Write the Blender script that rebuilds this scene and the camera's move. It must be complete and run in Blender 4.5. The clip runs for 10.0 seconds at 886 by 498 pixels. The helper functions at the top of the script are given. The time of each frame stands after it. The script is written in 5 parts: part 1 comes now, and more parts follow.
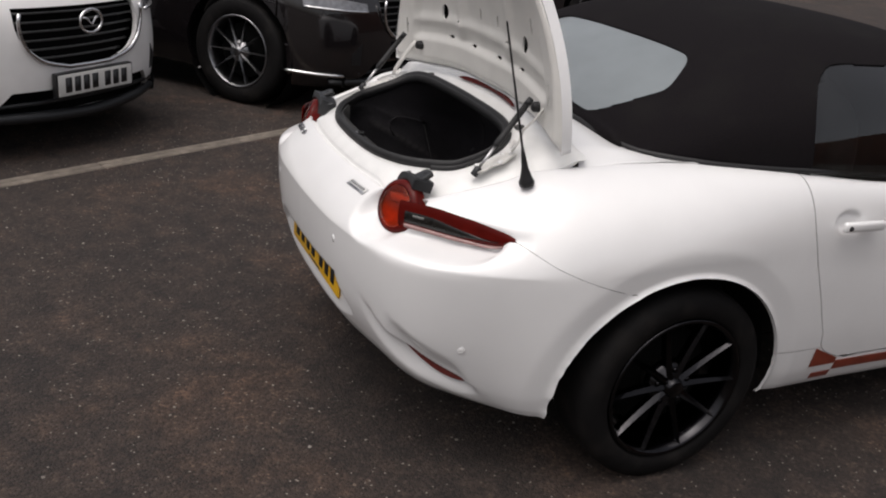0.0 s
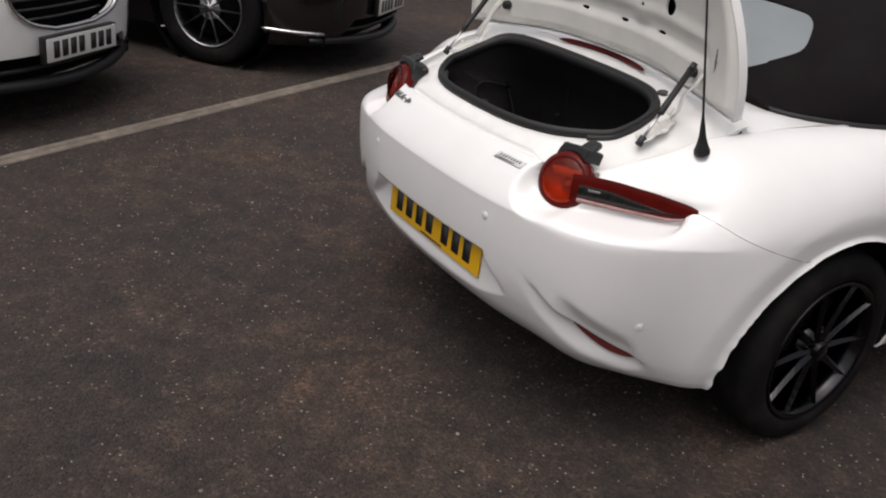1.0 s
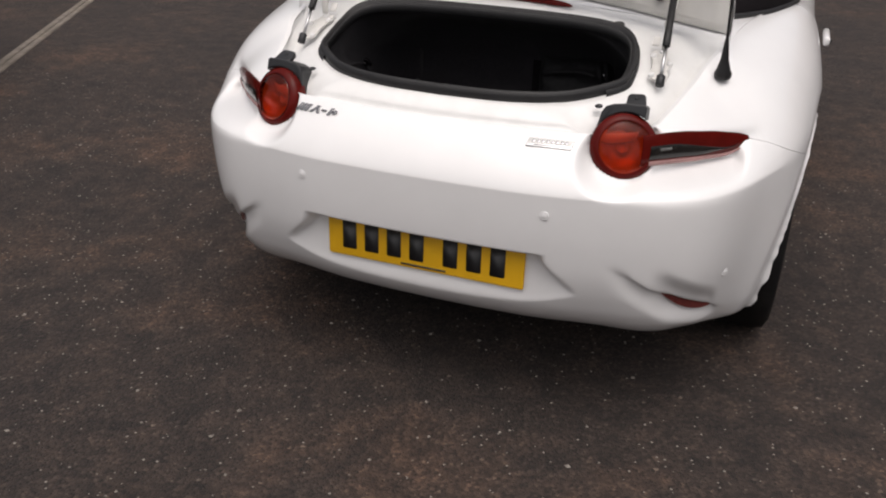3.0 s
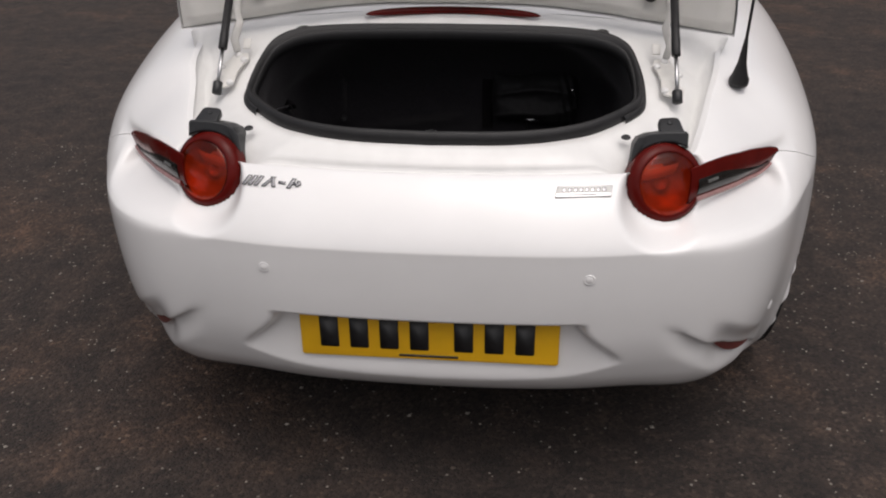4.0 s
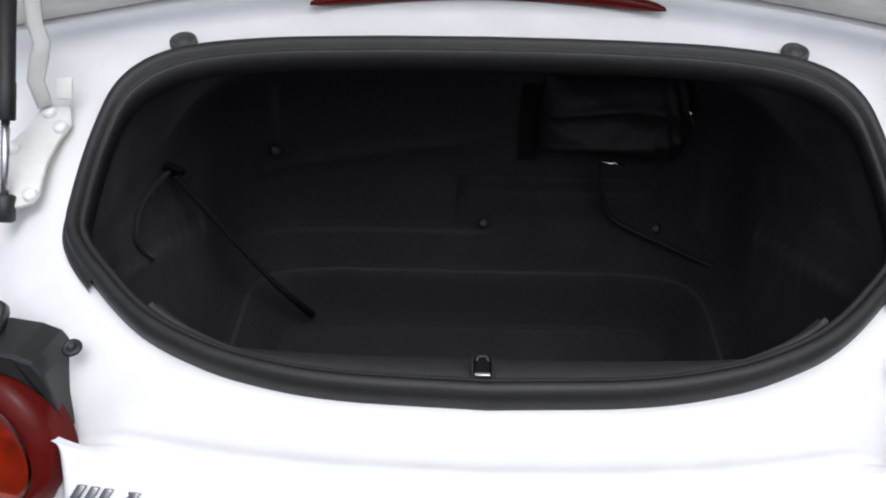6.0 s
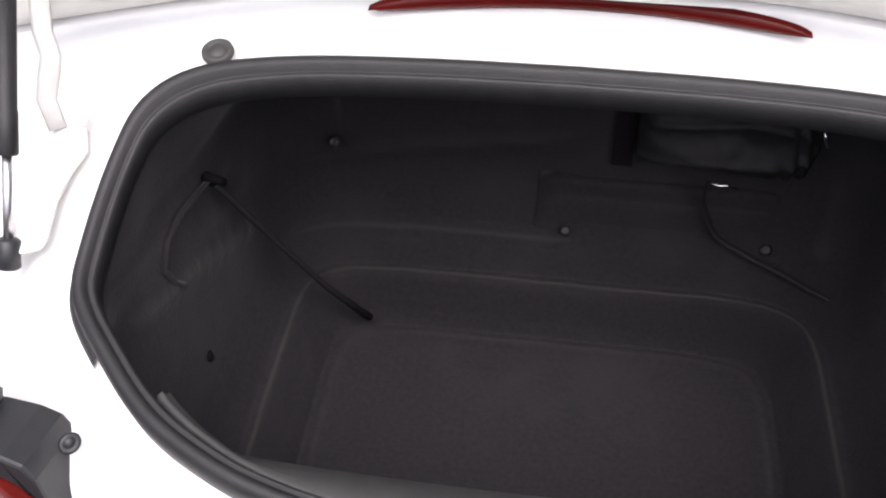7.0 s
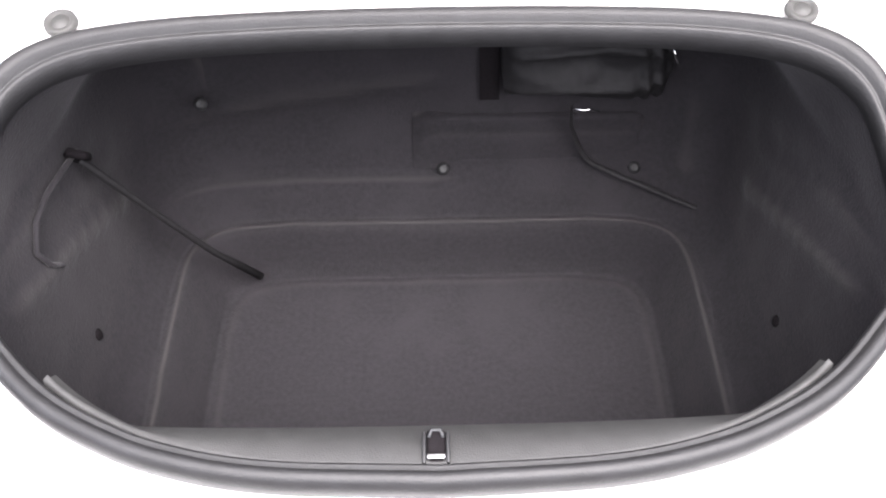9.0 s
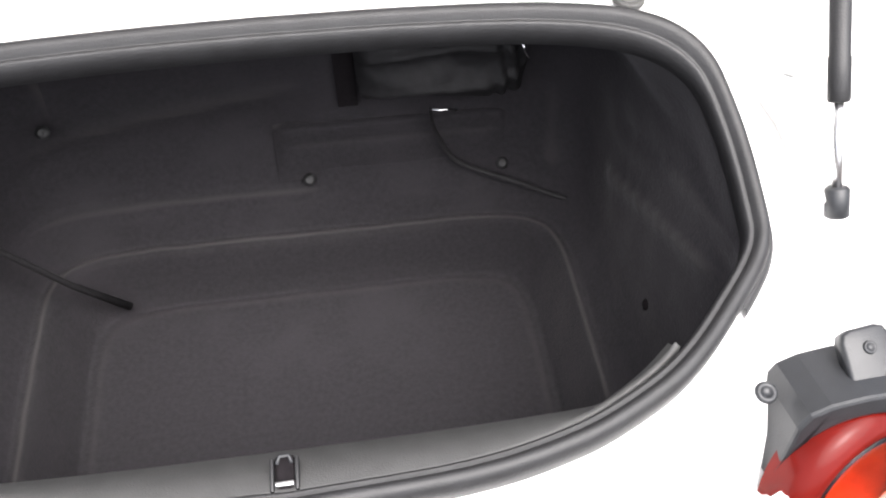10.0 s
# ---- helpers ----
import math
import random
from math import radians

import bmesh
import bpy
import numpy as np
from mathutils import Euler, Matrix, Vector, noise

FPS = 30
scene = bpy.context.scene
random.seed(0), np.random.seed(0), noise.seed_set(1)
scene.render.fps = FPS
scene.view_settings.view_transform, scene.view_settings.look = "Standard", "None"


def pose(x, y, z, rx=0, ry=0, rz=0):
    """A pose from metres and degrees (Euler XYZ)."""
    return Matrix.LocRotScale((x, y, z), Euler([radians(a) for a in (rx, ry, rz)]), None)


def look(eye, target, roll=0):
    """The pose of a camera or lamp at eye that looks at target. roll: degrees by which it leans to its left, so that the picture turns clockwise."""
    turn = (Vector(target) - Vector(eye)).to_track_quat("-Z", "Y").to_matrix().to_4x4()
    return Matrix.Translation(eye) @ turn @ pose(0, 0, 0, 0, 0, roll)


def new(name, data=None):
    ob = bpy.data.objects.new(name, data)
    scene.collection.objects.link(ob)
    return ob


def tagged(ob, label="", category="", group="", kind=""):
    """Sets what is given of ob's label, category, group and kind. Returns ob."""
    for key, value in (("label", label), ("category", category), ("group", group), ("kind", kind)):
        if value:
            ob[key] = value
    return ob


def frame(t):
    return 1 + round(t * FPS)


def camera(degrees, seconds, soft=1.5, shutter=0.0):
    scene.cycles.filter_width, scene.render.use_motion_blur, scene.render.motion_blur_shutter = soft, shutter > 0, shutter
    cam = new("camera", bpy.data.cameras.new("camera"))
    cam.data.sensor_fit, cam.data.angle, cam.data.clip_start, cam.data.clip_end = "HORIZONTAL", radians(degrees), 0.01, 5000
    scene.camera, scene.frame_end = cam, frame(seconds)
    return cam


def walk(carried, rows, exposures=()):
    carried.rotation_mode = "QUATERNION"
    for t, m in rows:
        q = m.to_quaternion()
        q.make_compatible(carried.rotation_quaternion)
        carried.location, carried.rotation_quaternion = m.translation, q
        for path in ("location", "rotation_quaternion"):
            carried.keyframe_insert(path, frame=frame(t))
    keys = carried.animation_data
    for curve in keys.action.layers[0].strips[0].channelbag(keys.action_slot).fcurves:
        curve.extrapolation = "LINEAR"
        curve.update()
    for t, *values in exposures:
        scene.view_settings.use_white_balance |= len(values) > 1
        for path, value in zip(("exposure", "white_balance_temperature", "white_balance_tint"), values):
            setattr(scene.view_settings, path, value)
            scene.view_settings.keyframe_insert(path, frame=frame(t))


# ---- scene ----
cam = camera(54.0, 10.0, soft=2.0)
PATH = [
    (0, (2.488, -0.757, 1.567), (0.831, 0.057, 0.796), 6.6),
    (0.5, (2.326, -1.088, 1.545), (0.763, -0.124, 0.753), 7.2),
    (1, (2.02, -1.359, 1.492), (0.533, -0.315, 0.655), 7.8),
    (1.5, (1.729, -1.652, 1.451), (0.373, -0.413, 0.66), 7.3),
    (2, (1.426, -1.811, 1.434), (0.331, -0.386, 0.558), 6.0),
    (2.5, (1.045, -1.831, 1.414), (0.192, -0.253, 0.529), 3.8),
    (4, (0.193, -1.449, 1.385), (-0.003, 0.324, 0.481), -0.7),
    (4.5, (-0.001, -1.207, 1.399), (-0.037, 0.553, 0.449), -0.8),
    (5, (-0.053, -0.961, 1.388), (0.023, 0.781, 0.409), 0.5),
    (5.5, (-0.037, -0.631, 1.393), (0.003, 1.01, 0.25), 0.9),
    (7, (-0.022, -0.139, 1.421), (-0.241, 1.17, -0.075), -1.9),
    (7.5, (-0.04, -0.129, 1.437), (-0.308, 1.12, -0.102), -1.9),
    (8, (-0.047, -0.129, 1.435), (-0.278, 1.047, -0.167), -2.2),
    (8.5, (-0.028, -0.146, 1.435), (-0.135, 1.06, -0.157), -1.1),
    (9, (0.0, -0.15, 1.433), (0.014, 1.077, -0.146), -0.6),
    (9.5, (0.033, -0.146, 1.43), (0.151, 1.09, -0.138), -0.2),
    (10, (0.066, -0.138, 1.423), (0.26, 1.077, -0.154), 1.0),
]
EXPOSURES = [(0, -.25, 6650, 13), (1, -.2, 6700, 13), (2.5, -.17, 6750, 14), (4, -.36, 6680, 14), (4.5, -.72, 6450, 14), (5, -.68, 6050, 13), (5.5, -.62, 5750, 11),
             (6.8, 1.0, 6500, 16), (7.0, 1.0, 6450, 18), (7.5, .2, 6500, 19), (8.0, .3, 6500, 19), (8.5, 1.75, 6450, 19), (9, 2.6, 6400, 16), (9.5, 2.65, 6350, 13), (10, 2.1, 6480, 12)]
walk(cam, [(t, look(eye, target, roll)) for t, eye, target, roll in PATH], EXPOSURES)

# ---- light: an overcast day ----
world = bpy.data.worlds.new("overcast_sky")
scene.world = world
world.use_nodes = True
wn = world.node_tree
sky = wn.nodes.new("ShaderNodeTexSky")
sky.sky_type = "NISHITA"
sky.sun_disc = False
sky.sun_elevation = radians(69)
sky.sun_rotation = radians(157)
sky.air_density, sky.dust_density = 1.0, 6.0
grey = wn.nodes.new("ShaderNodeHueSaturation")
grey.inputs["Saturation"].default_value = 0.3
wn.links.new(sky.outputs[0], grey.inputs["Color"])
wn.links.new(grey.outputs[0], wn.nodes["Background"].inputs[0])
wn.nodes["Background"].inputs[1].default_value = 0.15
sun = new("sun", bpy.data.lights.new("sun", "SUN"))
sun.data.energy, sun.data.angle, sun.data.color = 1.2, radians(80), (1.0, 0.97, 0.93)
sun.matrix_world = look((1.2, -2.8, 8), (0, 0, 0))

# ---- materials ----


def mat(name, color, rough=0.5, metal=0.0, coat=0.0, spread=0.0, scale=40.0, bump=0.0, bump_scale=200.0,
        dirt=None, dirt_scale=3.0, dirt_at=(0.5, 0.75), emit=None, trans=0.0, alpha=1.0, ior=1.5, rough_spread=0.0, spec=0.5, edge=None):
    """A procedural surface: base colour varied at two scales, fine relief, optional stains."""
    m = bpy.data.materials.new(name)
    m.use_nodes = True
    t = m.node_tree
    b = t.nodes["Principled BSDF"]
    b.inputs["Base Color"].default_value = (*color, 1)
    b.inputs["Roughness"].default_value = rough
    b.inputs["Metallic"].default_value = metal
    b.inputs["Coat Weight"].default_value = coat
    b.inputs["Coat Roughness"].default_value = 0.04
    b.inputs["IOR"].default_value = ior
    b.inputs["Transmission Weight"].default_value = trans
    b.inputs["Alpha"].default_value = alpha
    b.inputs["Specular IOR Level"].default_value = spec
    co = t.nodes.new("ShaderNodeTexCoord")

    def cloud(size, detail=4.0):
        n = t.nodes.new("ShaderNodeTexNoise")
        n.inputs["Scale"].default_value = size
        n.inputs["Detail"].default_value = detail
        t.links.new(co.outputs["Object"], n.inputs["Vector"])
        return n.outputs["Fac"]

    def mix(fac, a, c, mode="MIX"):
        n = t.nodes.new("ShaderNodeMix")
        n.data_type, n.blend_type = "RGBA", mode
        for sock, value in ((n.inputs["Factor"], fac), (n.inputs[6], a), (n.inputs[7], c)):
            if isinstance(value, (float, int)):
                sock.default_value = value
            elif isinstance(value, tuple):
                sock.default_value = (*value[:3], 1)
            else:
                t.links.new(value, sock)
        return n.outputs[2]

    def ramp(fac, lo, hi, a=0.0, c=1.0):
        n = t.nodes.new("ShaderNodeMapRange")
        n.inputs[1].default_value, n.inputs[2].default_value = lo, hi
        n.inputs[3].default_value, n.inputs[4].default_value = a, c
        t.links.new(fac, n.inputs[0])
        return n.outputs[0]

    out = None
    if spread:
        lo = tuple(max(0, c * (1 - spread)) for c in color)
        hi = tuple(min(1, c * (1 + spread)) for c in color)
        out = mix(ramp(cloud(scale), 0.3, 0.7), lo, hi)
    if dirt:
        out = mix(ramp(cloud(dirt_scale, 6.0), *dirt_at), out if out is not None else color, dirt)
    if edge:
        geo = t.nodes.new("ShaderNodeNewGeometry")
        out = mix(ramp(geo.outputs["Pointiness"], 0.502, 0.526), out if out is not None else color, edge)
    if out is not None:
        t.links.new(out, b.inputs["Base Color"])
    if rough_spread:
        t.links.new(ramp(cloud(scale * 0.7), 0.3, 0.7, max(0, rough - rough_spread), rough + rough_spread), b.inputs["Roughness"])
    if bump:
        n = t.nodes.new("ShaderNodeBump")
        n.inputs["Strength"].default_value = bump
        n.inputs["Distance"].default_value = 0.002
        t.links.new(cloud(bump_scale, 3.0), n.inputs["Height"])
        t.links.new(n.outputs[0], b.inputs["Normal"])
    if emit:
        b.inputs["Emission Color"].default_value = (*emit[0], 1)
        b.inputs["Emission Strength"].default_value = emit[1]
    return m


WHITE = mat("white_paint", (0.80, 0.80, 0.80), 0.28, coat=0.6, spread=0.02, scale=6, bump=0.01, bump_scale=900)
INNER = mat("white_primer_paint", (0.76, 0.76, 0.75), 0.40, coat=0.2, spread=0.05, scale=14, bump=0.03, bump_scale=300)
LIDIN = mat("lid_inner_paint", (0.70, 0.69, 0.66), 0.42, coat=0.2, spread=0.05, scale=12, bump=0.03, bump_scale=260)
FABRIC = mat("black_canvas", (0.0075, 0.0062, 0.0072), 0.95, spec=0.12, spread=0.3, scale=260, bump=0.3, bump_scale=900, dirt=(0.011, 0.010, 0.010), dirt_scale=5)
RUBBER = mat("black_rubber", (0.0095, 0.0095, 0.0105), 0.55, spread=0.25, scale=60, bump=0.2, bump_scale=500)
TYRE = mat("tyre_rubber", (0.004, 0.0036, 0.0038), 0.75, spec=0.2, spread=0.3, scale=50, bump=0.3, bump_scale=350, dirt=(0.016, 0.014, 0.013), dirt_scale=9)
PLASTIC = mat("grey_black_plastic", (0.0125, 0.0135, 0.0155), 0.45, spread=0.15, scale=80, bump=0.15, bump_scale=700)
DARKWHEEL = mat("gunmetal_alloy", (0.016, 0.0155, 0.018), 0.24, metal=1.0, coat=0.4, spread=0.2, scale=30)
CHROME = mat("chrome", (0.75, 0.75, 0.76), 0.10, metal=1.0, spread=0.08, scale=60)
BADGE = mat("dark_chrome", (0.26, 0.26, 0.27), 0.18, metal=1.0, spread=0.2, scale=90)
STEEL = mat("brushed_steel", (0.55, 0.55, 0.56), 0.28, metal=1.0, spread=0.1, scale=90)
YELLOW = mat("yellow_plate", (0.78, 0.43, 0.012), 0.35, coat=0.3, spread=0.04, scale=30)
BLACKINK = mat("black_ink", (0.012, 0.012, 0.013), 0.4, spread=0.2, scale=80)
WHITEPLATE = mat("white_plate", (0.62, 0.62, 0.60), 0.35, spread=0.05, scale=30)
CARPET = mat("boot_carpet", (0.0235, 0.022, 0.0245), 1.0, spec=0.1, edge=(0.038, 0.036, 0.037), spread=0.14, scale=150, bump=0.45, bump_scale=330, dirt=(0.029, 0.027, 0.030), dirt_scale=9)
cb = CARPET.node_tree.nodes["Principled BSDF"]
cb.inputs["Sheen Weight"].default_value, cb.inputs["Sheen Roughness"].default_value = 0.35, 0.4
cb.inputs["Sheen Tint"].default_value = (0.30, 0.29, 0.30, 1)
# opaque pane; the pale grey base paints in reflected sky
REARGLASS = mat("rear_window_sky_sheen", (0.20, 0.225, 0.235), 0.16, ior=1.6, coat=0.35, spread=0.1, scale=4)
GLASS = mat("tinted_glass", (0.66, 0.74, 0.73), 0.01, trans=1.0, ior=1.8)
REDLENS = mat("red_lens", (0.085, 0.0055, 0.004), 0.16, spec=0.14, coat=0.0, spread=0.15, scale=25)
LENSGLASS = mat("clear_red_lens", (0.80, 0.14, 0.045), 0.03, trans=1.0, ior=1.3)
BOWL = mat("lamp_reflector", (0.32, 0.25, 0.20), 0.42, metal=0.3, spread=0.15, scale=60)
# pink lens colour made pale for the white it reflects
PALELENS = mat("pink_lens_pale_glint", (0.34, 0.19, 0.18), 0.15, spec=0.5, coat=0.3, spread=0.15, scale=40)
REFLECTOR = mat("dull_red_reflector", (0.15, 0.030, 0.026), 0.35, spec=0.4, spread=0.25, scale=60)
SMOKELENS = mat("smoked_lens", (0.012, 0.011, 0.010), 0.22, spec=0.35, coat=0.05, spread=0.4, scale=60)
BLACKPAINT = mat("black_car_paint", (0.012, 0.011, 0.012), 0.18, coat=1.0, spread=0.1, scale=8)
INTERIOR = mat("dark_interior", (0.015, 0.015, 0.016), 0.8, spec=0.25, spread=0.2, scale=30)
# near-black surface that paints in the shade of hollows
SHADOW = mat("shade_black", (0.005, 0.005, 0.005), 0.95, spec=0.1, spread=0.2, scale=40)

# ---- mesh helpers ----


def part(name, bm, material, parent=None, label="", smooth=True, m=None):
    """Links a bmesh as one mesh object under a thing or a part."""
    me = bpy.data.meshes.new(name)
    for f in bm.faces:
        f.smooth = smooth
    bm.to_mesh(me)
    bm.free()
    for x in (material if isinstance(material, (list, tuple)) else [material]):
        me.materials.append(x)
    ob = new(name, me)
    if parent is not None:
        ob.parent = parent
    if m is not None:
        ob.matrix_basis = m
    if label:
        ob["label"] = label
    return ob


def thing(name, m=None, **tags):
    ob = new(name)
    ob.empty_display_size = 0.1
    if m is not None:
        ob.matrix_basis = m
    return tagged(ob, **tags)


def smooth_keys(keys, values):
    """A smooth curve (cubic Hermite) through values at keys; values may be numbers or tuples."""
    k = np.array(keys, float)
    v = np.array(values, float)
    one = v.ndim == 1
    if one:
        v = v[:, None]
    d = np.zeros_like(v)
    s = (v[1:] - v[:-1]) / (k[1:] - k[:-1])[:, None]
    d[0], d[-1] = s[0], s[-1]
    h = k[1:] - k[:-1]
    d[1:-1] = (s[:-1] * h[1:, None] + s[1:] * h[:-1, None]) / (h[1:] + h[:-1])[:, None]

    def f(x):
        x = min(max(x, k[0]), k[-1])
        i = min(max(int(np.searchsorted(k, x, "right")) - 1, 0), len(k) - 2)
        w = k[i + 1] - k[i]
        q = (x - k[i]) / w
        r = (v[i] * (1 + 2 * q) * (1 - q) ** 2 + d[i] * w * q * (1 - q) ** 2
             + v[i + 1] * q * q * (3 - 2 * q) + d[i + 1] * w * q * q * (q - 1))
        return float(r[0]) if one else r
    return f


def step(a, b, x):
    q = min(max((x - a) / (b - a), 0.0), 1.0)
    return q * q * (3 - 2 * q)


def grid(rows, wrap=False):
    """A bmesh sheet through rows of points."""
    bm = bmesh.new()
    vs = [[bm.verts.new(p) for p in r] for r in rows]
    for a, b in zip(vs, vs[1:]):
        n = len(a)
        for i in range(n if wrap else n - 1):
            j = (i + 1) % n
            bm.faces.new((a[i], a[j], b[j], b[i]))
    return bm


def mirrored(bm):
    """Adds the mirror image in x and welds the middle."""
    geo = bmesh.ops.duplicate(bm, geom=bm.verts[:] + bm.edges[:] + bm.faces[:])["geom"]
    vs = [g for g in geo if isinstance(g, bmesh.types.BMVert)]
    for v in vs:
        v.co.x = -v.co.x
    bmesh.ops.reverse_faces(bm, faces=[g for g in geo if isinstance(g, bmesh.types.BMFace)])
    bmesh.ops.remove_doubles(bm, verts=[v for v in bm.verts if abs(v.co.x) < 1e-3], dist=5e-4)
    return bm


def cut(bm, sd, keep_inside=False, passes=3, relax=0):
    """Removes the faces where sd(point) < 0 and draws the new border onto sd = 0."""
    sign = -1 if keep_inside else 1
    old = {e for e in bm.edges if e.is_boundary}
    gone = [f for f in bm.faces if sign * sd(f.calc_center_median()) < 0]
    bmesh.ops.delete(bm, geom=gone, context="FACES")
    border = {v for e in bm.edges if e.is_boundary and e not in old for v in e.verts}
    mates = {v: [e.other_vert(v) for e in v.link_edges if e.is_boundary and e not in old] for v in border}
    for turn in range(relax + 1):
        if turn:
            spots = {v: (v.co + ms[0].co + ms[1].co) / 3 for v, ms in mates.items() if len(ms) == 2}
            for v, q in spots.items():
                v.co = q
        for v in border:
            for _ in range(passes):
                d = sd(v.co)
                if abs(d) > 0.06:
                    break
                e = 1e-3
                g = Vector([(sd(v.co + Vector(o)) - d) / e for o in ((e, 0, 0), (0, e, 0), (0, 0, e))])
                if g.length < 1e-6:
                    break
                v.co -= g * (d / g.length_squared)
    return list(border)


def thicken(bm, depth, towards):
    """Turns the open borders in by a flange of that depth towards a direction or a point function."""
    es = [e for e in bm.edges if e.is_boundary]
    for e in es:
        e.smooth = False
    r = bmesh.ops.extrude_edge_only(bm, edges=es)["geom"]
    for v in r:
        if isinstance(v, bmesh.types.BMVert):
            v.co += Vector(towards(v.co) if callable(towards) else towards) * depth


def tube(points, radius, sides=8, closed=False, caps=True, bm=None, squash=1.0):
    """A round bar along points; radius may be a list."""
    bm = bm or bmesh.new()
    pts = [Vector(p) for p in points]
    n = len(pts)
    rings = []
    up = Vector((0, 0, 1))
    side = None
    for i, p in enumerate(pts):
        a = pts[(i - 1) % n] if closed or i else p
        b = pts[(i + 1) % n] if closed or i < n - 1 else p
        d = (b - a).normalized()
        if side is None:
            side = d.cross(up if abs(d.z) < 0.95 else Vector((1, 0, 0))).normalized()
        side = (side - d * side.dot(d)).normalized()
        nrm = side.cross(d)
        r = radius[i] if isinstance(radius, (list, tuple)) else radius
        rings.append([bm.verts.new(p + (side * math.cos(q) + nrm * math.sin(q) * squash) * r)
                      for q in [2 * math.pi * k / sides for k in range(sides)]])
    for i in range(n if closed else n - 1):
        a, b = rings[i], rings[(i + 1) % n]
        for k in range(sides):
            bm.faces.new((a[k], a[(k + 1) % sides], b[(k + 1) % sides], b[k]))
    if caps and not closed:
        bm.faces.new(rings[0][::-1])
        bm.faces.new(rings[-1])
    return bm


def lathe(profile, sides=32, axis="x", bm=None, centre=(0, 0, 0), caps=False):
    """Turns (radius, along) points round an axis."""
    bm = bm or bmesh.new()
    c = Vector(centre)
    rings = []
    for r, a in profile:
        ring = []
        for k in range(sides):
            q = 2 * math.pi * k / sides
            p = {"x": (a, r * math.cos(q), r * math.sin(q)), "y": (r * math.cos(q), a, r * math.sin(q)),
                 "z": (r * math.cos(q), r * math.sin(q), a)}[axis]
            ring.append(bm.verts.new(c + Vector(p)))
        rings.append(ring)
    for a, b in zip(rings, rings[1:]):
        for k in range(sides):
            bm.faces.new((a[k], a[(k + 1) % sides], b[(k + 1) % sides], b[k]))
    for ring, flip in ((rings[0], True), (rings[-1], False)) if caps else ():
        if (ring[0].co - ring[sides // 2].co).length > 1e-5:
            bm.faces.new(ring[::-1] if flip else ring)
    bmesh.ops.remove_doubles(bm, verts=bm.verts[:], dist=1e-6)
    bmesh.ops.recalc_face_normals(bm, faces=bm.faces[:])
    return bm


def block(size, centre=(0, 0, 0), bevel=0.0, segments=2, bm=None, rot=None):
    """A box with rounded edges."""
    out = bm or bmesh.new()
    b = bmesh.new()
    bmesh.ops.create_cube(b, size=1)
    for v in b.verts:
        v.co = Vector([v.co[i] * size[i] for i in range(3)])
    if bevel:
        bmesh.ops.bevel(b, geom=b.edges[:], offset=bevel, segments=segments, affect="EDGES", profile=0.5)
    if rot is not None:
        bmesh.ops.transform(b, matrix=rot, verts=b.verts[:])
    bmesh.ops.translate(b, vec=centre, verts=b.verts[:])
    me = bpy.data.meshes.new("tmp")
    b.to_mesh(me)
    b.free()
    out.from_mesh(me)
    bpy.data.meshes.remove(me)
    return out


def plate_of(outline, thick, m=None, bevel=0.0, bm=None):
    """A flat plate: outline of (x, y) points, from z = 0 to thick, placed by m."""
    b = bmesh.new()
    f = b.faces.new([b.verts.new((x, y, 0)) for x, y in outline])
    top = bmesh.ops.extrude_face_region(b, geom=[f])["geom"]
    for v in top:
        if isinstance(v, bmesh.types.BMVert):
            v.co.z = thick
    bmesh.ops.recalc_face_normals(b, faces=b.faces[:])
    if bevel:
        es = [e for e in b.edges if all(v.co.z > thick * 0.5 for v in e.verts)]
        bmesh.ops.bevel(b, geom=es, offset=bevel, segments=2, affect="EDGES", profile=0.5)
    if m is not None:
        bmesh.ops.transform(b, matrix=m, verts=b.verts[:])
    if bm is None:
        return b
    me = bpy.data.meshes.new("tmp")
    b.to_mesh(me)
    b.free()
    bm.from_mesh(me)
    bpy.data.meshes.remove(me)
    return bm


def rounded(w, h, r, n=5):
    """The outline of a rounded rectangle about the origin."""
    pts = []
    for cx, cy, a in ((w / 2 - r, h / 2 - r, 0), (-w / 2 + r, h / 2 - r, 90), (-w / 2 + r, -h / 2 + r, 180), (w / 2 - r, -h / 2 + r, 270)):
        for k in range(n + 1):
            q = radians(a + 90 * k / n)
            pts.append((cx + r * math.cos(q), cy + r * math.sin(q)))
    return pts


# ---- ground ----


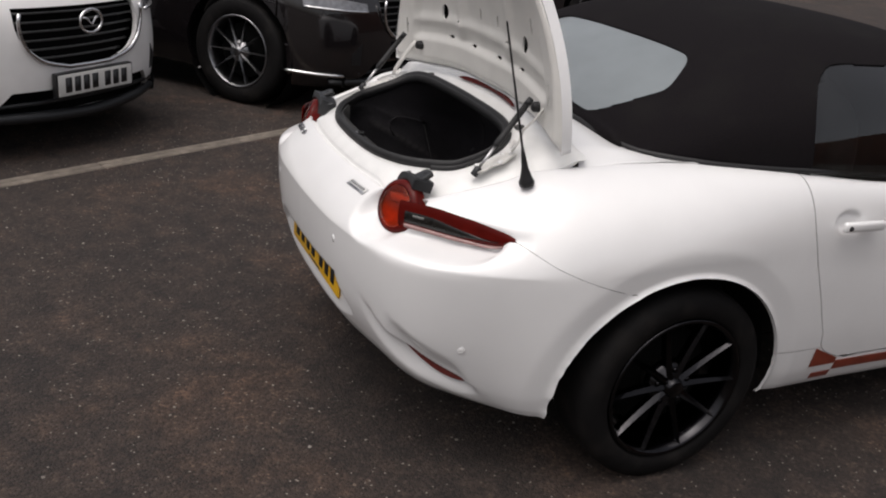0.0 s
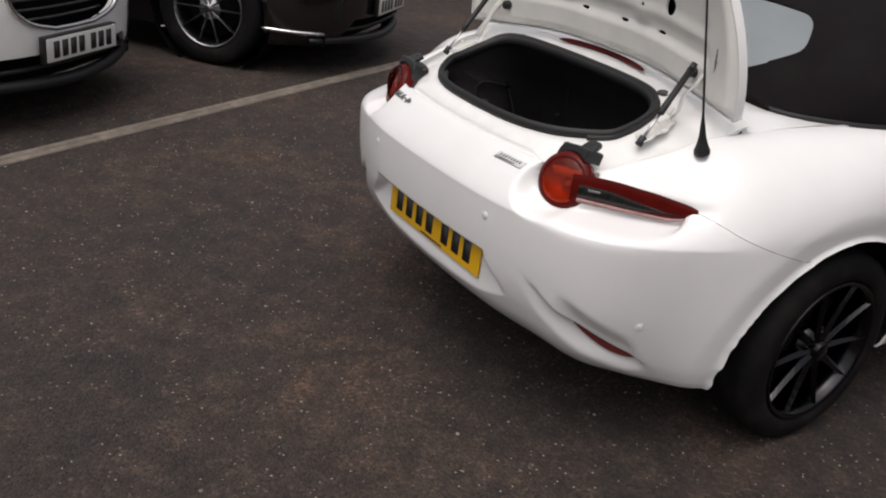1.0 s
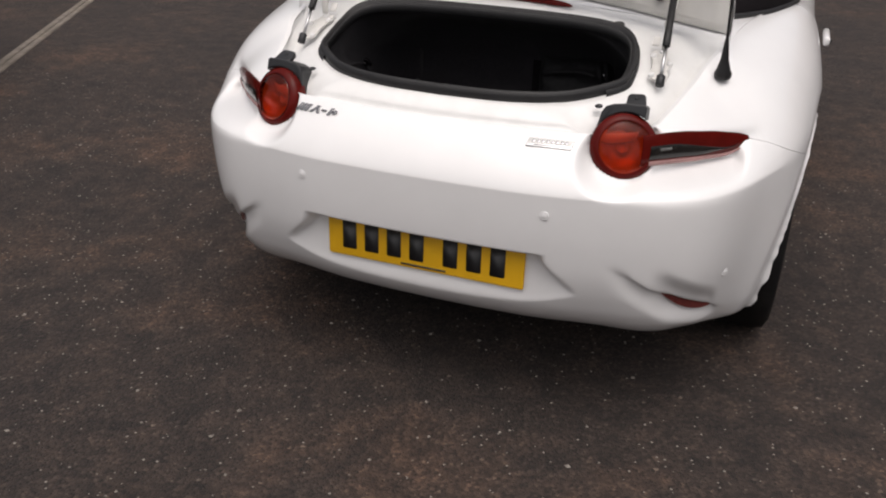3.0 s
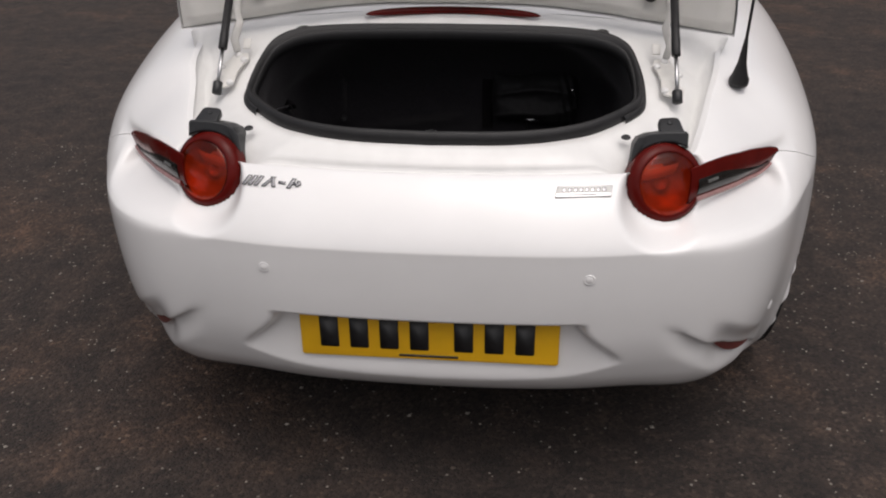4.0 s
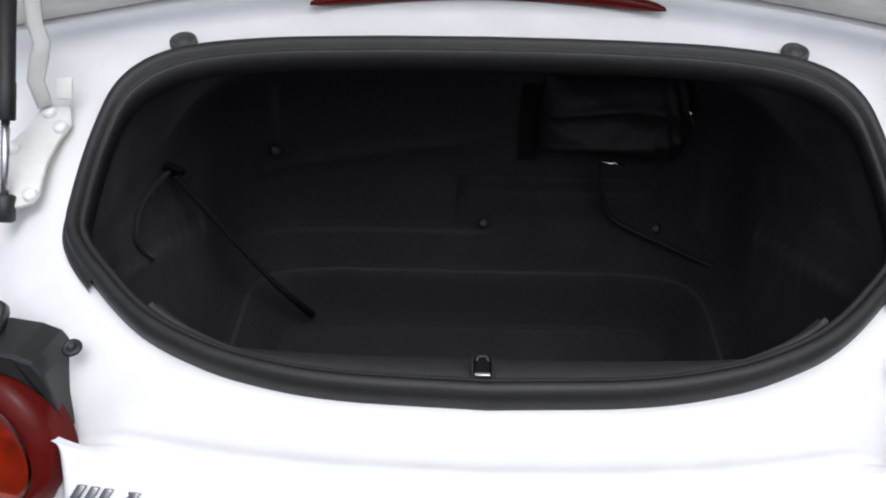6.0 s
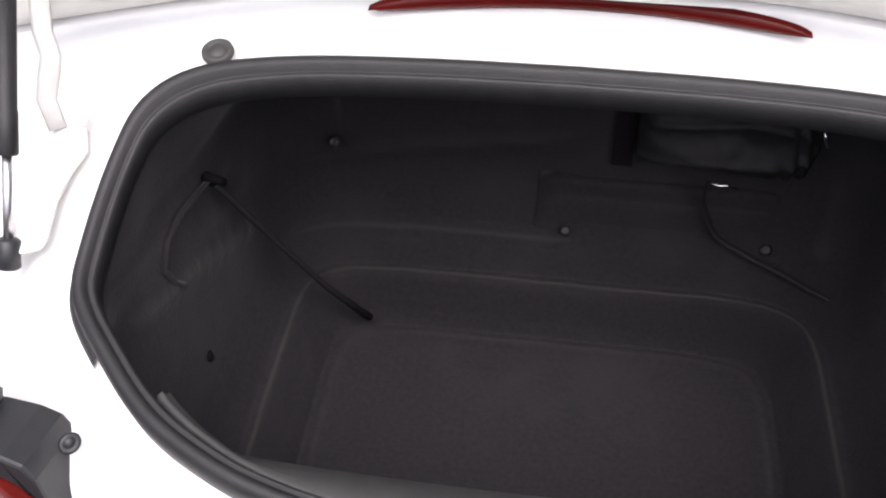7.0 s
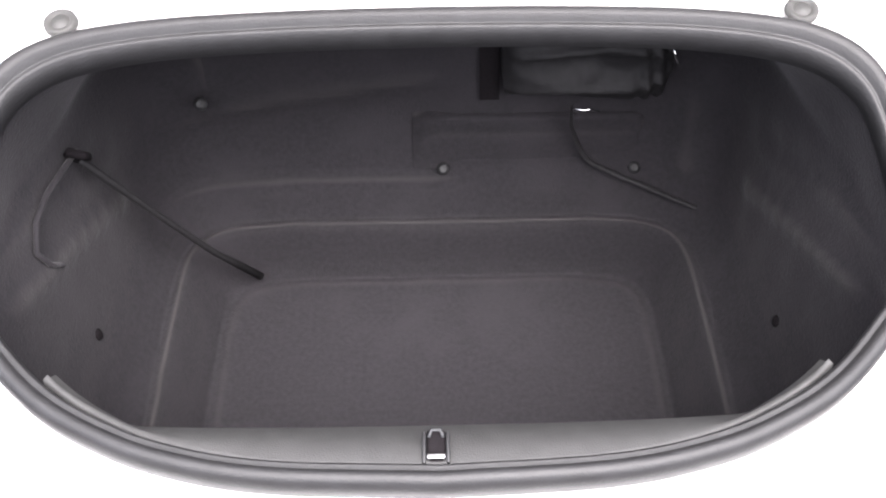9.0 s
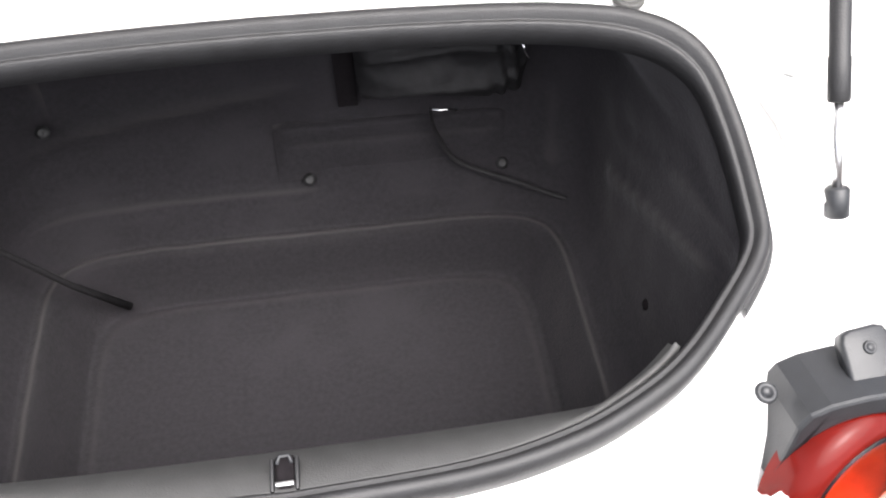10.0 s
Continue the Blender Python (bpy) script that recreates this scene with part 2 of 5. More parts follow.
def tarmac():
    """Old asphalt: dark binder, stone chips, brown silt patches."""
    m = mat("old_tarmac", (0.03, 0.026, 0.024), 0.85)
    t = m.node_tree
    b = t.nodes["Principled BSDF"]
    co = t.nodes.new("ShaderNodeTexCoord")

    def node(kind, **inputs):
        n = t.nodes.new(kind)
        for k, v in inputs.items():
            n.inputs[k].default_value = v
        return n

    def ramp(out, stops):
        r = t.nodes.new("ShaderNodeValToRGB")
        r.color_ramp.elements[0].position, r.color_ramp.elements[0].color = stops[0][0], (*stops[0][1], 1)
        r.color_ramp.elements[1].position, r.color_ramp.elements[1].color = stops[1][0], (*stops[1][1], 1)
        for p, c in stops[2:]:
            e = r.color_ramp.elements.new(p)
            e.color = (*c, 1)
        t.links.new(out, r.inputs[0])
        return r.outputs[0]

    def mix(fac, a, c, mode="MIX", amount=1.0):
        n = t.nodes.new("ShaderNodeMix")
        n.data_type, n.blend_type = "RGBA", mode
        if fac is None:
            n.inputs["Factor"].default_value = amount
        else:
            t.links.new(fac, n.inputs["Factor"])
        t.links.new(a, n.inputs[6])
        t.links.new(c, n.inputs[7])
        return n.outputs[2]

    chips = node("ShaderNodeTexVoronoi", Scale=110.0)
    t.links.new(co.outputs["Object"], chips.inputs["Vector"])
    mid = node("ShaderNodeTexNoise", Scale=9.0, Detail=6.0, Roughness=0.65)
    t.links.new(co.outputs["Object"], mid.inputs["Vector"])
    big = node("ShaderNodeTexNoise", Scale=1.3, Detail=5.0, Roughness=0.6)
    t.links.new(co.outputs["Object"], big.inputs["Vector"])
    fine = node("ShaderNodeTexNoise", Scale=240.0, Detail=3.0)
    t.links.new(co.outputs["Object"], fine.inputs["Vector"])
    stone = ramp(chips.outputs["Color"], [(0.1, (.0135, .0100, .0085)), (0.75, (.042, .0305, .0255)), (0.93, (.066, .049, .041)), (0.99, (.16, .135, .115))])
    patch = ramp(mid.outputs["Fac"], [(0.3, (.42, .42, .43)), (0.52, (1.0, .98, .96)), (0.72, (1.75, 1.62, 1.5))])
    silt = ramp(big.outputs["Fac"], [(0.35, (.70, .70, .72)), (0.53, (1.0, .97, .94)), (0.70, (1.9, 1.58, 1.30))])
    col = mix(None, mix(None, stone, patch, "MULTIPLY"), silt, "MULTIPLY")
    t.links.new(col, b.inputs["Base Color"])
    h = mix(None, ramp(chips.outputs["Distance"], [(0.0, (1, 1, 1)), (0.6, (0, 0, 0))]), ramp(fine.outputs["Fac"], [(0.2, (0, 0, 0)), (0.8, (1, 1, 1))]), "ADD", 0.6)
    bump = node("ShaderNodeBump", Strength=0.9, Distance=0.003)
    t.links.new(h, bump.inputs["Height"])
    t.links.new(bump.outputs[0], b.inputs["Normal"])
    return m


TARMAC = tarmac()
bm = bmesh.new()
bmesh.ops.create_grid(bm, x_segments=40, y_segments=40, size=400)
tagged(part("ground", bm, TARMAC), "dark brown-grey worn tarmac of a car park", "ground", kind="structure")

# ---- the white roadster ----
CAR = thing("roadster", label="white two-seat roadster with black soft top and open boot", category="car")

# waist crease of the outer skin, rear middle to front middle
CREASE = smooth_keys(range(17), [
    (0, -.052, .66), (.15, -.049, .66), (.30, -.038, .66), (.45, -.008, .66), (.58, .038, .66), (.68, .13, .66),
    (.762, .295, .665), (.838, .50, .68), (.872, .84, .70), (.868, 1.15, .69), (.855, 1.6, .66), (.86, 2.4, .66),
    (.86, 3.0, .66), (.80, 3.45, .62), (.60, 3.72, .58), (.30, 3.82, .56), (0, 3.84, .55)])
# upper edge of the outer skin: panel gap under the lid, then along the lid's side to the belt
EDGE = smooth_keys(range(17), [
    (0, .045, .778), (.15, .05, .778), (.30, .066, .778), (.385, .085, .779), (.486, .140, .787), (.522, .215, .812),
    (.558, .345, .853), (.588, .46, .893), (.65, .84, .925), (.74, 1.15, .922), (.78, 1.6, .885), (.76, 2.4, .885),
    (.72, 3.0, .82), (.62, 3.4, .73), (.45, 3.6, .68), (.22, 3.68, .66), (0, 3.7, .655)])
BEND = smooth_keys((0, 3, 5, 6, 7, 8, 9, 12, 16), (1.25, 1.25, 1.24, 1.24, 1.6, 1.95, 2.2, 2.0, 1.6))
# how far the skin below the crease lies in from it, by height: along the tail, and its width on the side and round the corner
TUCK = (.235, .250, .270, .295, .33, .38, .44, .52, .60, .66)
LOW_Y = smooth_keys(TUCK, (.205, .172, .138, .106, .074, .046, .024, .009, .002, 0))
LOW_X = smooth_keys(TUCK, (.955, .966, .975, .984, .991, .998, 1.003, 1.005, 1.004, 1.0))
LOW_XR = smooth_keys(TUCK, (.925, .938, .948, .957, .965, .975, .985, .994, .999, 1.0))
ARCHES = ((.815, .300, .372), (3.125, .300, .372))


LAMP_IN = (Matrix.Translation((.444, .098, .752)) @ Matrix.Rotation(.34, 4, "Z") @ Matrix.Rotation(-.32, 4, "X")).inverted()
LENS_Y = smooth_keys((.38, .46, .49, .51, .549, .585, .627, .66, .69, .73), (.03, .07, .090, .107, .146, .185, .237, .277, .315, .37))


def skin(u, v, hollow=True):
    """The right half of the outer skin: v 0..8 lip to crease, 8..9 crease to upper edge."""
    o = CREASE(u)
    if v <= 8:
        rear = 1 - step(4.5, 7.0, u)
        front = step(12.5, 14.5, u)
        z = .235 + (o[2] - .235) * v / 8
        level = .235 + .425 * v / 8
        out = rear - .25 * step(2.5, 4.6, u) * rear - front
        y = o[1] + LOW_Y(level) * out
        tail = 1 - step(5.4, 7.0, u)
        x = o[0] * (LOW_X(level) * (1 - tail) + LOW_XR(level) * tail)
        # pocket for the number plate
        if u < 5:
            half = .29 + .09 * step(.50, .38, z)
            deep = step(half + .020, half - .006, x) * step(.509, .496, z) * step(.30, .38, z)
            y += deep * max(0, .016 - y)
        # scoop round the rear reflector
        if u < 7:
            d = .429 - .76 * (x - .555) - z
            sc = step(0, .010, d) * step(.085, .02, d) * step(.44, .54, x) * step(.715, .675, x)
            y += .016 * sc
            deep = (.36 * step(-.085, -.004, d) + .64 * step(-.004, .012, d)) * step(.105, .022, d) * step(.54, .60, x) * step(.705, .676, x)
            y += deep * max(0, .266 + 1.3 * (x - .683) - y)
    else:
        s = v - 8
        e = EDGE(u)
        n = BEND(u)
        h = 1 - max(0.0, math.cos(s * math.pi / 2)) ** (2 / n)
        k = math.sin(s * math.pi / 2) ** (2 / n)
        x, y, z = o[0] + (e[0] - o[0]) * h, o[1] + (e[1] - o[1]) * h, o[2] + (e[2] - o[2]) * k
        # hollow under the round lamp
        d = math.hypot((x - .443) / .094, (z - .738) / .082)
        if u < 7 and hollow:
            y += .050 * (1 - step(.66, 1.0, d)) * step(1.0, .82, s)
    # the corner falls in towards the pointed side lens, with a small ledge under it
    if hollow and u < 7 and z > .55 and .38 < x < .76:
        gap = max(0, LENS_Y(x) + .008 - y)
        soft = min(gap, .032)
        y += (soft * step(.650, .700, z) * step(.76, .66, x) * step(.38, .60, x) + (gap - soft) * step(.674, .703, z) * step(.716, .672, x) * step(.46, .52, x))
    if hollow and u < 6 and v > 7:
        # seat of the round lamp
        q = LAMP_IN @ Vector((x, y, z))
        y += .055 * step(.0755, .0690, math.hypot(q.x, q.z)) * step(9.0, 8.92, v)
    for cy, cz, r in ARCHES:
        d = math.hypot(y - cy, z - cz) - r
        if d < .12 and abs(x) > .6:
            x -= .010 * min(1, max(0, (.074 - d) / .074)) - .012 * step(.014, -.006, d)
    if abs(y - 1.33) < .09 and z > .74:
        # cup behind the door handle
        x -= .016 * step(1.0, .55, math.hypot((y - 1.335) / .062, (z - .797) / .036))
    return Vector((x, y, z))


def skin_sheet(u0, u1, v0, v1, nu, nv):
    return grid([[skin(u0 + (u1 - u0) * i / nu, v0 + (v1 - v0) * j / nv) for j in range(nv + 1)] for i in range(nu + 1)])


def arch_sd(p):
    if abs(p.x) < .6:
        return 1.0
    return min(math.hypot(p.y - cy, p.z - cz) - r for cy, cz, r in ARCHES)


SEAM_Z = smooth_keys((.10, .20, .324, .40, .48, .55, .60, .64, .68, .75, .80), (.745, .748, .741, .703, .672, .650, .632, .60, .30, .05, .0))
DOOR_Y = smooth_keys((.30, .328, .36, .45, .558, .70, .778, .926), (1.62, 1.49, 1.405, 1.345, 1.293, 1.23, 1.202, 1.180))


def bumper_sd(p):
    return p.z - SEAM_Z(p.y) if p.y > .1 and p.x > .44 else -1.0


def door_sd(p):
    """Below zero inside the door's outline."""
    if p.z < .33:
        return .33 - p.z + max(0.0, 1.49 - p.y)
    return max(DOOR_Y(p.z) - p.y, .335 - p.z)


def inward(p):
    return Vector((-math.copysign(1, p.x) if abs(p.x) > .3 else 0, 0.4 if p.y < .5 else 0, -0.3)).normalized()


def flip(bm):
    """The mirror image of a bmesh in x."""
    b = bm.copy()
    for v in b.verts:
        v.co.x = -v.co.x
    bmesh.ops.reverse_faces(b, faces=b.faces[:])
    return b


def panel(name, bm, label="", pair=True, arches=True, depth=.012, material=None):
    if arches:
        cut(bm, arch_sd, relax=5)
    if not pair:
        mirrored(bm)
    thicken(bm, depth, inward)
    bmesh.ops.recalc_face_normals(bm, faces=bm.faces[:])
    if pair:
        part(name, flip(bm), material or WHITE, CAR, label)
    return part(name, bm, material or WHITE, CAR, label)


def soften(bm):
    """Lets the waist crease fade out round the corner and along the side."""
    for k in range(12):
        lo, low, high = .42 + .02 * k, .47 + .009 * k, .668 - .001 * k
        vs = [v for v in bm.verts if v.co.x > lo and low < v.co.z < (high if v.co.y < .36 else .78 - .008 * k) and not v.is_boundary and (v.co.y < .40 or arch_sd(v.co) > .10)]
        for _ in range(3):
            bmesh.ops.smooth_vert(bm, verts=vs, factor=.5, use_axis_x=True, use_axis_y=True, use_axis_z=True)
    return bm


def tail_sheet():
    us = [7.6 * i / 150 for i in range(151)]
    vs = [8 * j / 90 for j in range(90)] + [8 + j / 40 for j in range(41)]
    return soften(grid([[skin(u, v) for v in vs] for u in us]))


def side_sheet():
    us = [4 + 3 * i / 60 for i in range(60)] + [7 + 3.86 * i / 200 for i in range(201)]
    vs = [8 * j / 90 for j in range(90)] + [8 + j / 40 for j in range(41)]
    return soften(grid([[skin(u, v) for v in vs] for u in us]))


bm = tail_sheet()
cut(bm, lambda p: bumper_sd(p) + .0007, keep_inside=True)
BUMPER = panel("rear_bumper", bm, "white rear bumper with number plate recess", pair=False)
bm = side_sheet()
cut(bm, lambda p: (-1 if p.x < .44 else bumper_sd(p) - .0007))
cut(bm, lambda p: door_sd(p) - .0025)
cut(bm, lambda p: max(1.05 - p.y, p.z - .385) - .001)
panel("rear_wing", bm, "white rear wing with flared wheel arch")
bm = side_sheet()
cut(bm, lambda p: door_sd(p) + .0025, keep_inside=True)
panel("door", bm, "white closed door")
bm = side_sheet()
cut(bm, lambda p: max(1.05 - p.y, p.z - .385) + .001, keep_inside=True)
cut(bm, lambda p: door_sd(p) - .0025)
panel("sill", bm, "white side sill")
bm = skin_sheet(10.87, 16, 0, 9, 60, 48)
panel("front_wing", bm, "white front wing and bumper", pair=False)


# bonnet and screen base
def across(curve_a, curve_b, crown, n=16, m=16):
    rows = []
    for i in range(m + 1):
        a, b = Vector(curve_a(i / m)), Vector(curve_b(i / m))
        rows.append([a.lerp(b, j / n) + Vector((0, 0, crown(i / m) * math.sin(math.pi * (.5 + .5 * j / n)) ** 2)) for j in range(n + 1)])
    return grid(rows)


bm = across(lambda q: EDGE(11 + 5 * q) + np.array((0, 0, 0)), lambda q: (0, EDGE(11 + 5 * q)[1], EDGE(11 + 5 * q)[2] + .06 * (1 - q)), lambda q: 0, 14, 24)
panel("bonnet", bm, "white bonnet", pair=False, arches=False)

# boot aperture: rim outline (right half), rear middle to front middle
RIM = smooth_keys(range(14), [(0, .099), (.13, .105), (.21, .120), (.265, .141), (.312, .168), (.357, .209), (.402, .262), (.411, .31),
                              (.408, .38), (.390, .431), (.339, .464), (.252, .481), (.13, .488), (0, .490)])
FRONT = [(.615, .53), (.612, .565), (.56, .578), (.4, .585), (.2, .59), (0, .59)]


DECK = smooth_keys((.04, .088, .155, .30, .40, .47, .50, .56), (.800, .815, .823, .850, .889, .931, .939, .948))


def deck_z(x, y):
    return DECK(y)


# outer border of the sunk panel, in plan
BORDER = [tuple(EDGE(k * .1)) for k in range(0, 72)] + [(x, y, .926 + .042 * (1 - (x / .615) ** 2)) for x, y in FRONT]


def border_at(angle):
    """Where the ray from the middle of the boot at that angle meets the border."""
    c = Vector((0, .33))
    d = Vector((math.cos(angle), math.sin(angle)))
    for a, b in zip(BORDER, BORDER[1:]):
        pa, pb = Vector(a[:2]) - c, Vector(b[:2]) - c
        ca, cb = d.x * pa.y - d.y * pa.x, d.x * pb.y - d.y * pb.x
        if ca <= 1e-9 and cb >= -1e-9 and (pa.dot(d) > 0 or pb.dot(d) > 0):
            q = -ca / (cb - ca) if abs(cb - ca) > 1e-12 else 0
            return Vector(a).lerp(Vector(b), min(max(q, 0), 1))
    return Vector(BORDER[0] if angle < 0 else BORDER[-1])


rows = []
for i in range(97):
    p = RIM(13 * i / 96)
    inner = Vector((p[0], p[1], deck_z(*p)))
    ang = math.atan2(p[1] - .33, p[0])
    if i == 0:
        ang = -math.pi / 2
    if i == 96:
        ang = math.pi / 2
    outer = border_at(ang)
    front = step(.445, .476, p[1])
    row = []
    back = step(-.50, -.68, ang)
    side = 1 - back - front if back + front < 1 else 0
    #             share of the way in, drop below the straight line between border and rim
    prof = ((0, .001, 0), (.02, .0015, .008), (.06, .003, .028), (.10, .0045, .031), (.14, .0065, .036), (.17, .009, .045), (.21, .0120, .048), (.250, .0125, .045), (.270, .004, .042), (.30, .000, .038), (.36, -.001, .030), (.46, -.003, .018), (.6, -.004, .010), (.8, -.002, .004), (1, 0, 0))
    for q, drop_rear, drop_side in prof:
        pt = outer.lerp(inner, q)
        pt.z -= drop_rear * back + drop_side * side
        if front > 0:
            qq = q
            pt = pt.lerp(Vector((outer.x + (inner.x - outer.x) * qq, outer.y + (inner.y - outer.y) * qq,
                                 outer.z + (inner.z - outer.z) * min(1, step(0, .75, q)))), front)
        row.append(pt)
    # turned down into the boot
    row.append(inner + Vector((-.006 * math.cos(ang), -.006 * math.sin(ang), -.006)))
    rows.append(row)
bm = grid(rows)
mirrored(bm)
bmesh.ops.recalc_face_normals(bm, faces=bm.faces[:])
part("boot_surround", bm, INNER, CAR, "white painted boot opening surround")


def sweep_rim(profile, inset=0.0, i0=0, i1=160, closed=True):
    """Sweeps (outward, up) points along the boot rim."""
    half = [RIM(13 * i / 80) for i in range(81)]
    loop = [(p[0], p[1]) for p in half] + [(-p[0], p[1]) for p in half[-2:0:-1]]
    n = len(loop)
    rows = []
    for i in (range(n) if closed else range(i0, i1)):
        a, c, b = loop[(i - 1) % n], loop[i % n], loop[(i + 1) % n]
        t = Vector((b[0] - a[0], b[1] - a[1])).normalized()
        o = Vector((t.y, -t.x))
        rows.append([Vector((c[0] + o.x * d, c[1] + o.y * d, deck_z(c[0] + o.x * d, c[1] + o.y * d) + h)) for d, h in profile])
    if closed:
        rows.append(rows[0])
    bm = grid(rows, wrap=True)
    bmesh.ops.remove_doubles(bm, verts=bm.verts[:], dist=1e-6)
    bmesh.ops.recalc_face_normals(bm, faces=bm.faces[:])
    return bm


SEAL = part("boot_seal", sweep_rim([(.002, -.006), (.003, .012), (.001, .021), (-.004, .024), (-.009, .022), (-.011, .0165), (-.012, .0155), (-.014, .0175), (-.0165, .016), (-.018, .010), (-.018, -.004), (-.010, -.012)]),
            RUBBER, CAR, "black rubber weather seal round the boot opening")

for i0, i1 in ((32, 60), (101, 129)):
    part("seal_flange", sweep_rim([(.001, -.006), (.002, .012), (.006, .009), (.0085, .004), (.0085, -.006)], 0.0, i0, i1, False), RUBBER, CAR)

# deck between brake lamp and roof
BASE = smooth_keys((0, 1, 2, 3, 4, 5), [(0, .69, .968), (.3, .70, .957), (.53, .745, .930), (.66, .88, .926), (.72, 1.02, .924), (.765, 1.2, .922)])
rows = []
for i in range(25):
    q = i / 24
    if q < .5:
        x = .615 * q / .5
        a = Vector((x, .59 - .025 * (x / .615) ** 3, .926 + .042 * (1 - (x / .615) ** 2)))
    else:
        e = EDGE(7 + .15 + (9.15 - 7.15) * (q - .5) / .5)
        a = Vector((e[0], max(e[1], .55), e[2]))
    b = Vector(BASE(5 * q))
    rows.append([a.lerp(b, j / 8) + Vector((0, 0, .006 * math.sin(math.pi * j / 8))) for j in range(9)])
bm = grid(rows)
mirrored(bm)
bmesh.ops.recalc_face_normals(bm, faces=bm.faces[:])
part("rear_deck", bm, WHITE, CAR)

# soft top
ROOF_Z = smooth_keys((.69, .79, .99, 1.15, 1.4, 1.75, 2.1, 2.35), (.972, 1.032, 1.152, 1.224, 1.290, 1.292, 1.238, 1.16))
ROOF_X = smooth_keys((.69, .70, .745, .80, .88, 1.02, 1.2, 1.6, 2.0, 2.35), (.02, .30, .53, .60, .66, .72, .765, .785, .775, .73))
ROOF_B = smooth_keys((.69, .745, .88, 1.2, 1.6, 2.35), (.962, .928, .924, .920, .885, .885))


def roof(y, a):
    """The soft top's right half; a 0 at the belt, 1 at the middle."""
    n = 2.0 + 1.0 * step(.7, 1.0, y)
    q = a * math.pi / 2
    x = ROOF_X(y) * math.cos(q) ** (2 / n) if a < 1 else 0
    z0 = ROOF_B(y)
    return Vector((x * (1 - .10 * math.sin(q) * step(.9, 1.3, y)), y, z0 + (ROOF_Z(y) - z0) * math.sin(q) ** (2 / n)))


YS = [.69 + .06 * (i / 8) ** 2 for i in range(8)] + [.75 + .35 * i / 44 for i in range(44)] + [1.10 + .6 * i / 66 for i in range(66)] + [1.70 + .65 * i / 40 for i in range(41)]


def window_sd(p):
    """Side window outline: rounded, from the belt up."""
    if p.x < .3:
        return 1
    cy, hy, cz, hz, r = 1.75, .530, .880, .322, .20
    dy, dz = abs(p.y - cy) - hy + r, abs(p.z - cz) - hz + r
    return math.hypot(max(dy, 0), max(dz, 0)) + min(max(dy, dz), 0) - r


def rear_window_sd(p):
    w = .350 + .10 * step(.74, .93, p.y) - .07 * step(.90, 1.06, p.y)
    cy, hy, r = .889, .158, .055
    dx, dy = abs(p.x) - w + r, abs(p.y - cy) - hy + r
    return math.hypot(max(dx, 0), max(dy, 0)) + min(max(dx, dy), 0) - r


def roof_sheet():
    return mirrored(grid([[roof(y, a / 96) for a in range(97)] for y in YS]))


bm = roof_sheet()
cut(bm, window_sd)
cut(bm, lambda p: window_sd(Vector((-p.x, p.y, p.z))))
cut(bm, rear_window_sd, passes=2)
thicken(bm, .012, lambda p: Vector((-.5 * p.x, 0, -1)).normalized())
bmesh.ops.recalc_face_normals(bm, faces=bm.faces[:])
part("soft_top", bm, FABRIC, CAR, "black fabric folding roof, raised")
bm = roof_sheet()
cut(bm, lambda p: rear_window_sd(p) - .010, keep_inside=True, passes=2)
bmesh.ops.translate(bm, vec=(0, .002, -.005), verts=bm.verts[:])
bmesh.ops.recalc_face_normals(bm, faces=bm.faces[:])
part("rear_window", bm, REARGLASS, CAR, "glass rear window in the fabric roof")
for sgn in (1, -1):
    bm = roof_sheet()
    cut(bm, lambda p: window_sd(Vector((sgn * p.x, p.y, p.z))) - .008, keep_inside=True)
    bmesh.ops.translate(bm, vec=(-.005 * sgn, 0, -.001), verts=bm.verts[:])
    bmesh.ops.recalc_face_normals(bm, faces=bm.faces[:])
    part("side_window", bm, GLASS, CAR)

line = [Vector(BASE(5 * k / 40)) for k in range(41)] + [Vector((.772, 1.5, .902)), Vector((.775, 1.9, .894))]
line = [Vector((-p.x, p.y, p.z)) for p in line[:0:-1]] + line
part("roof_seal", tube([p + Vector((0, 0, .006)) for p in line], .008, 8), RUBBER, CAR, "black rubber strip along the roof's foot")
# wheels


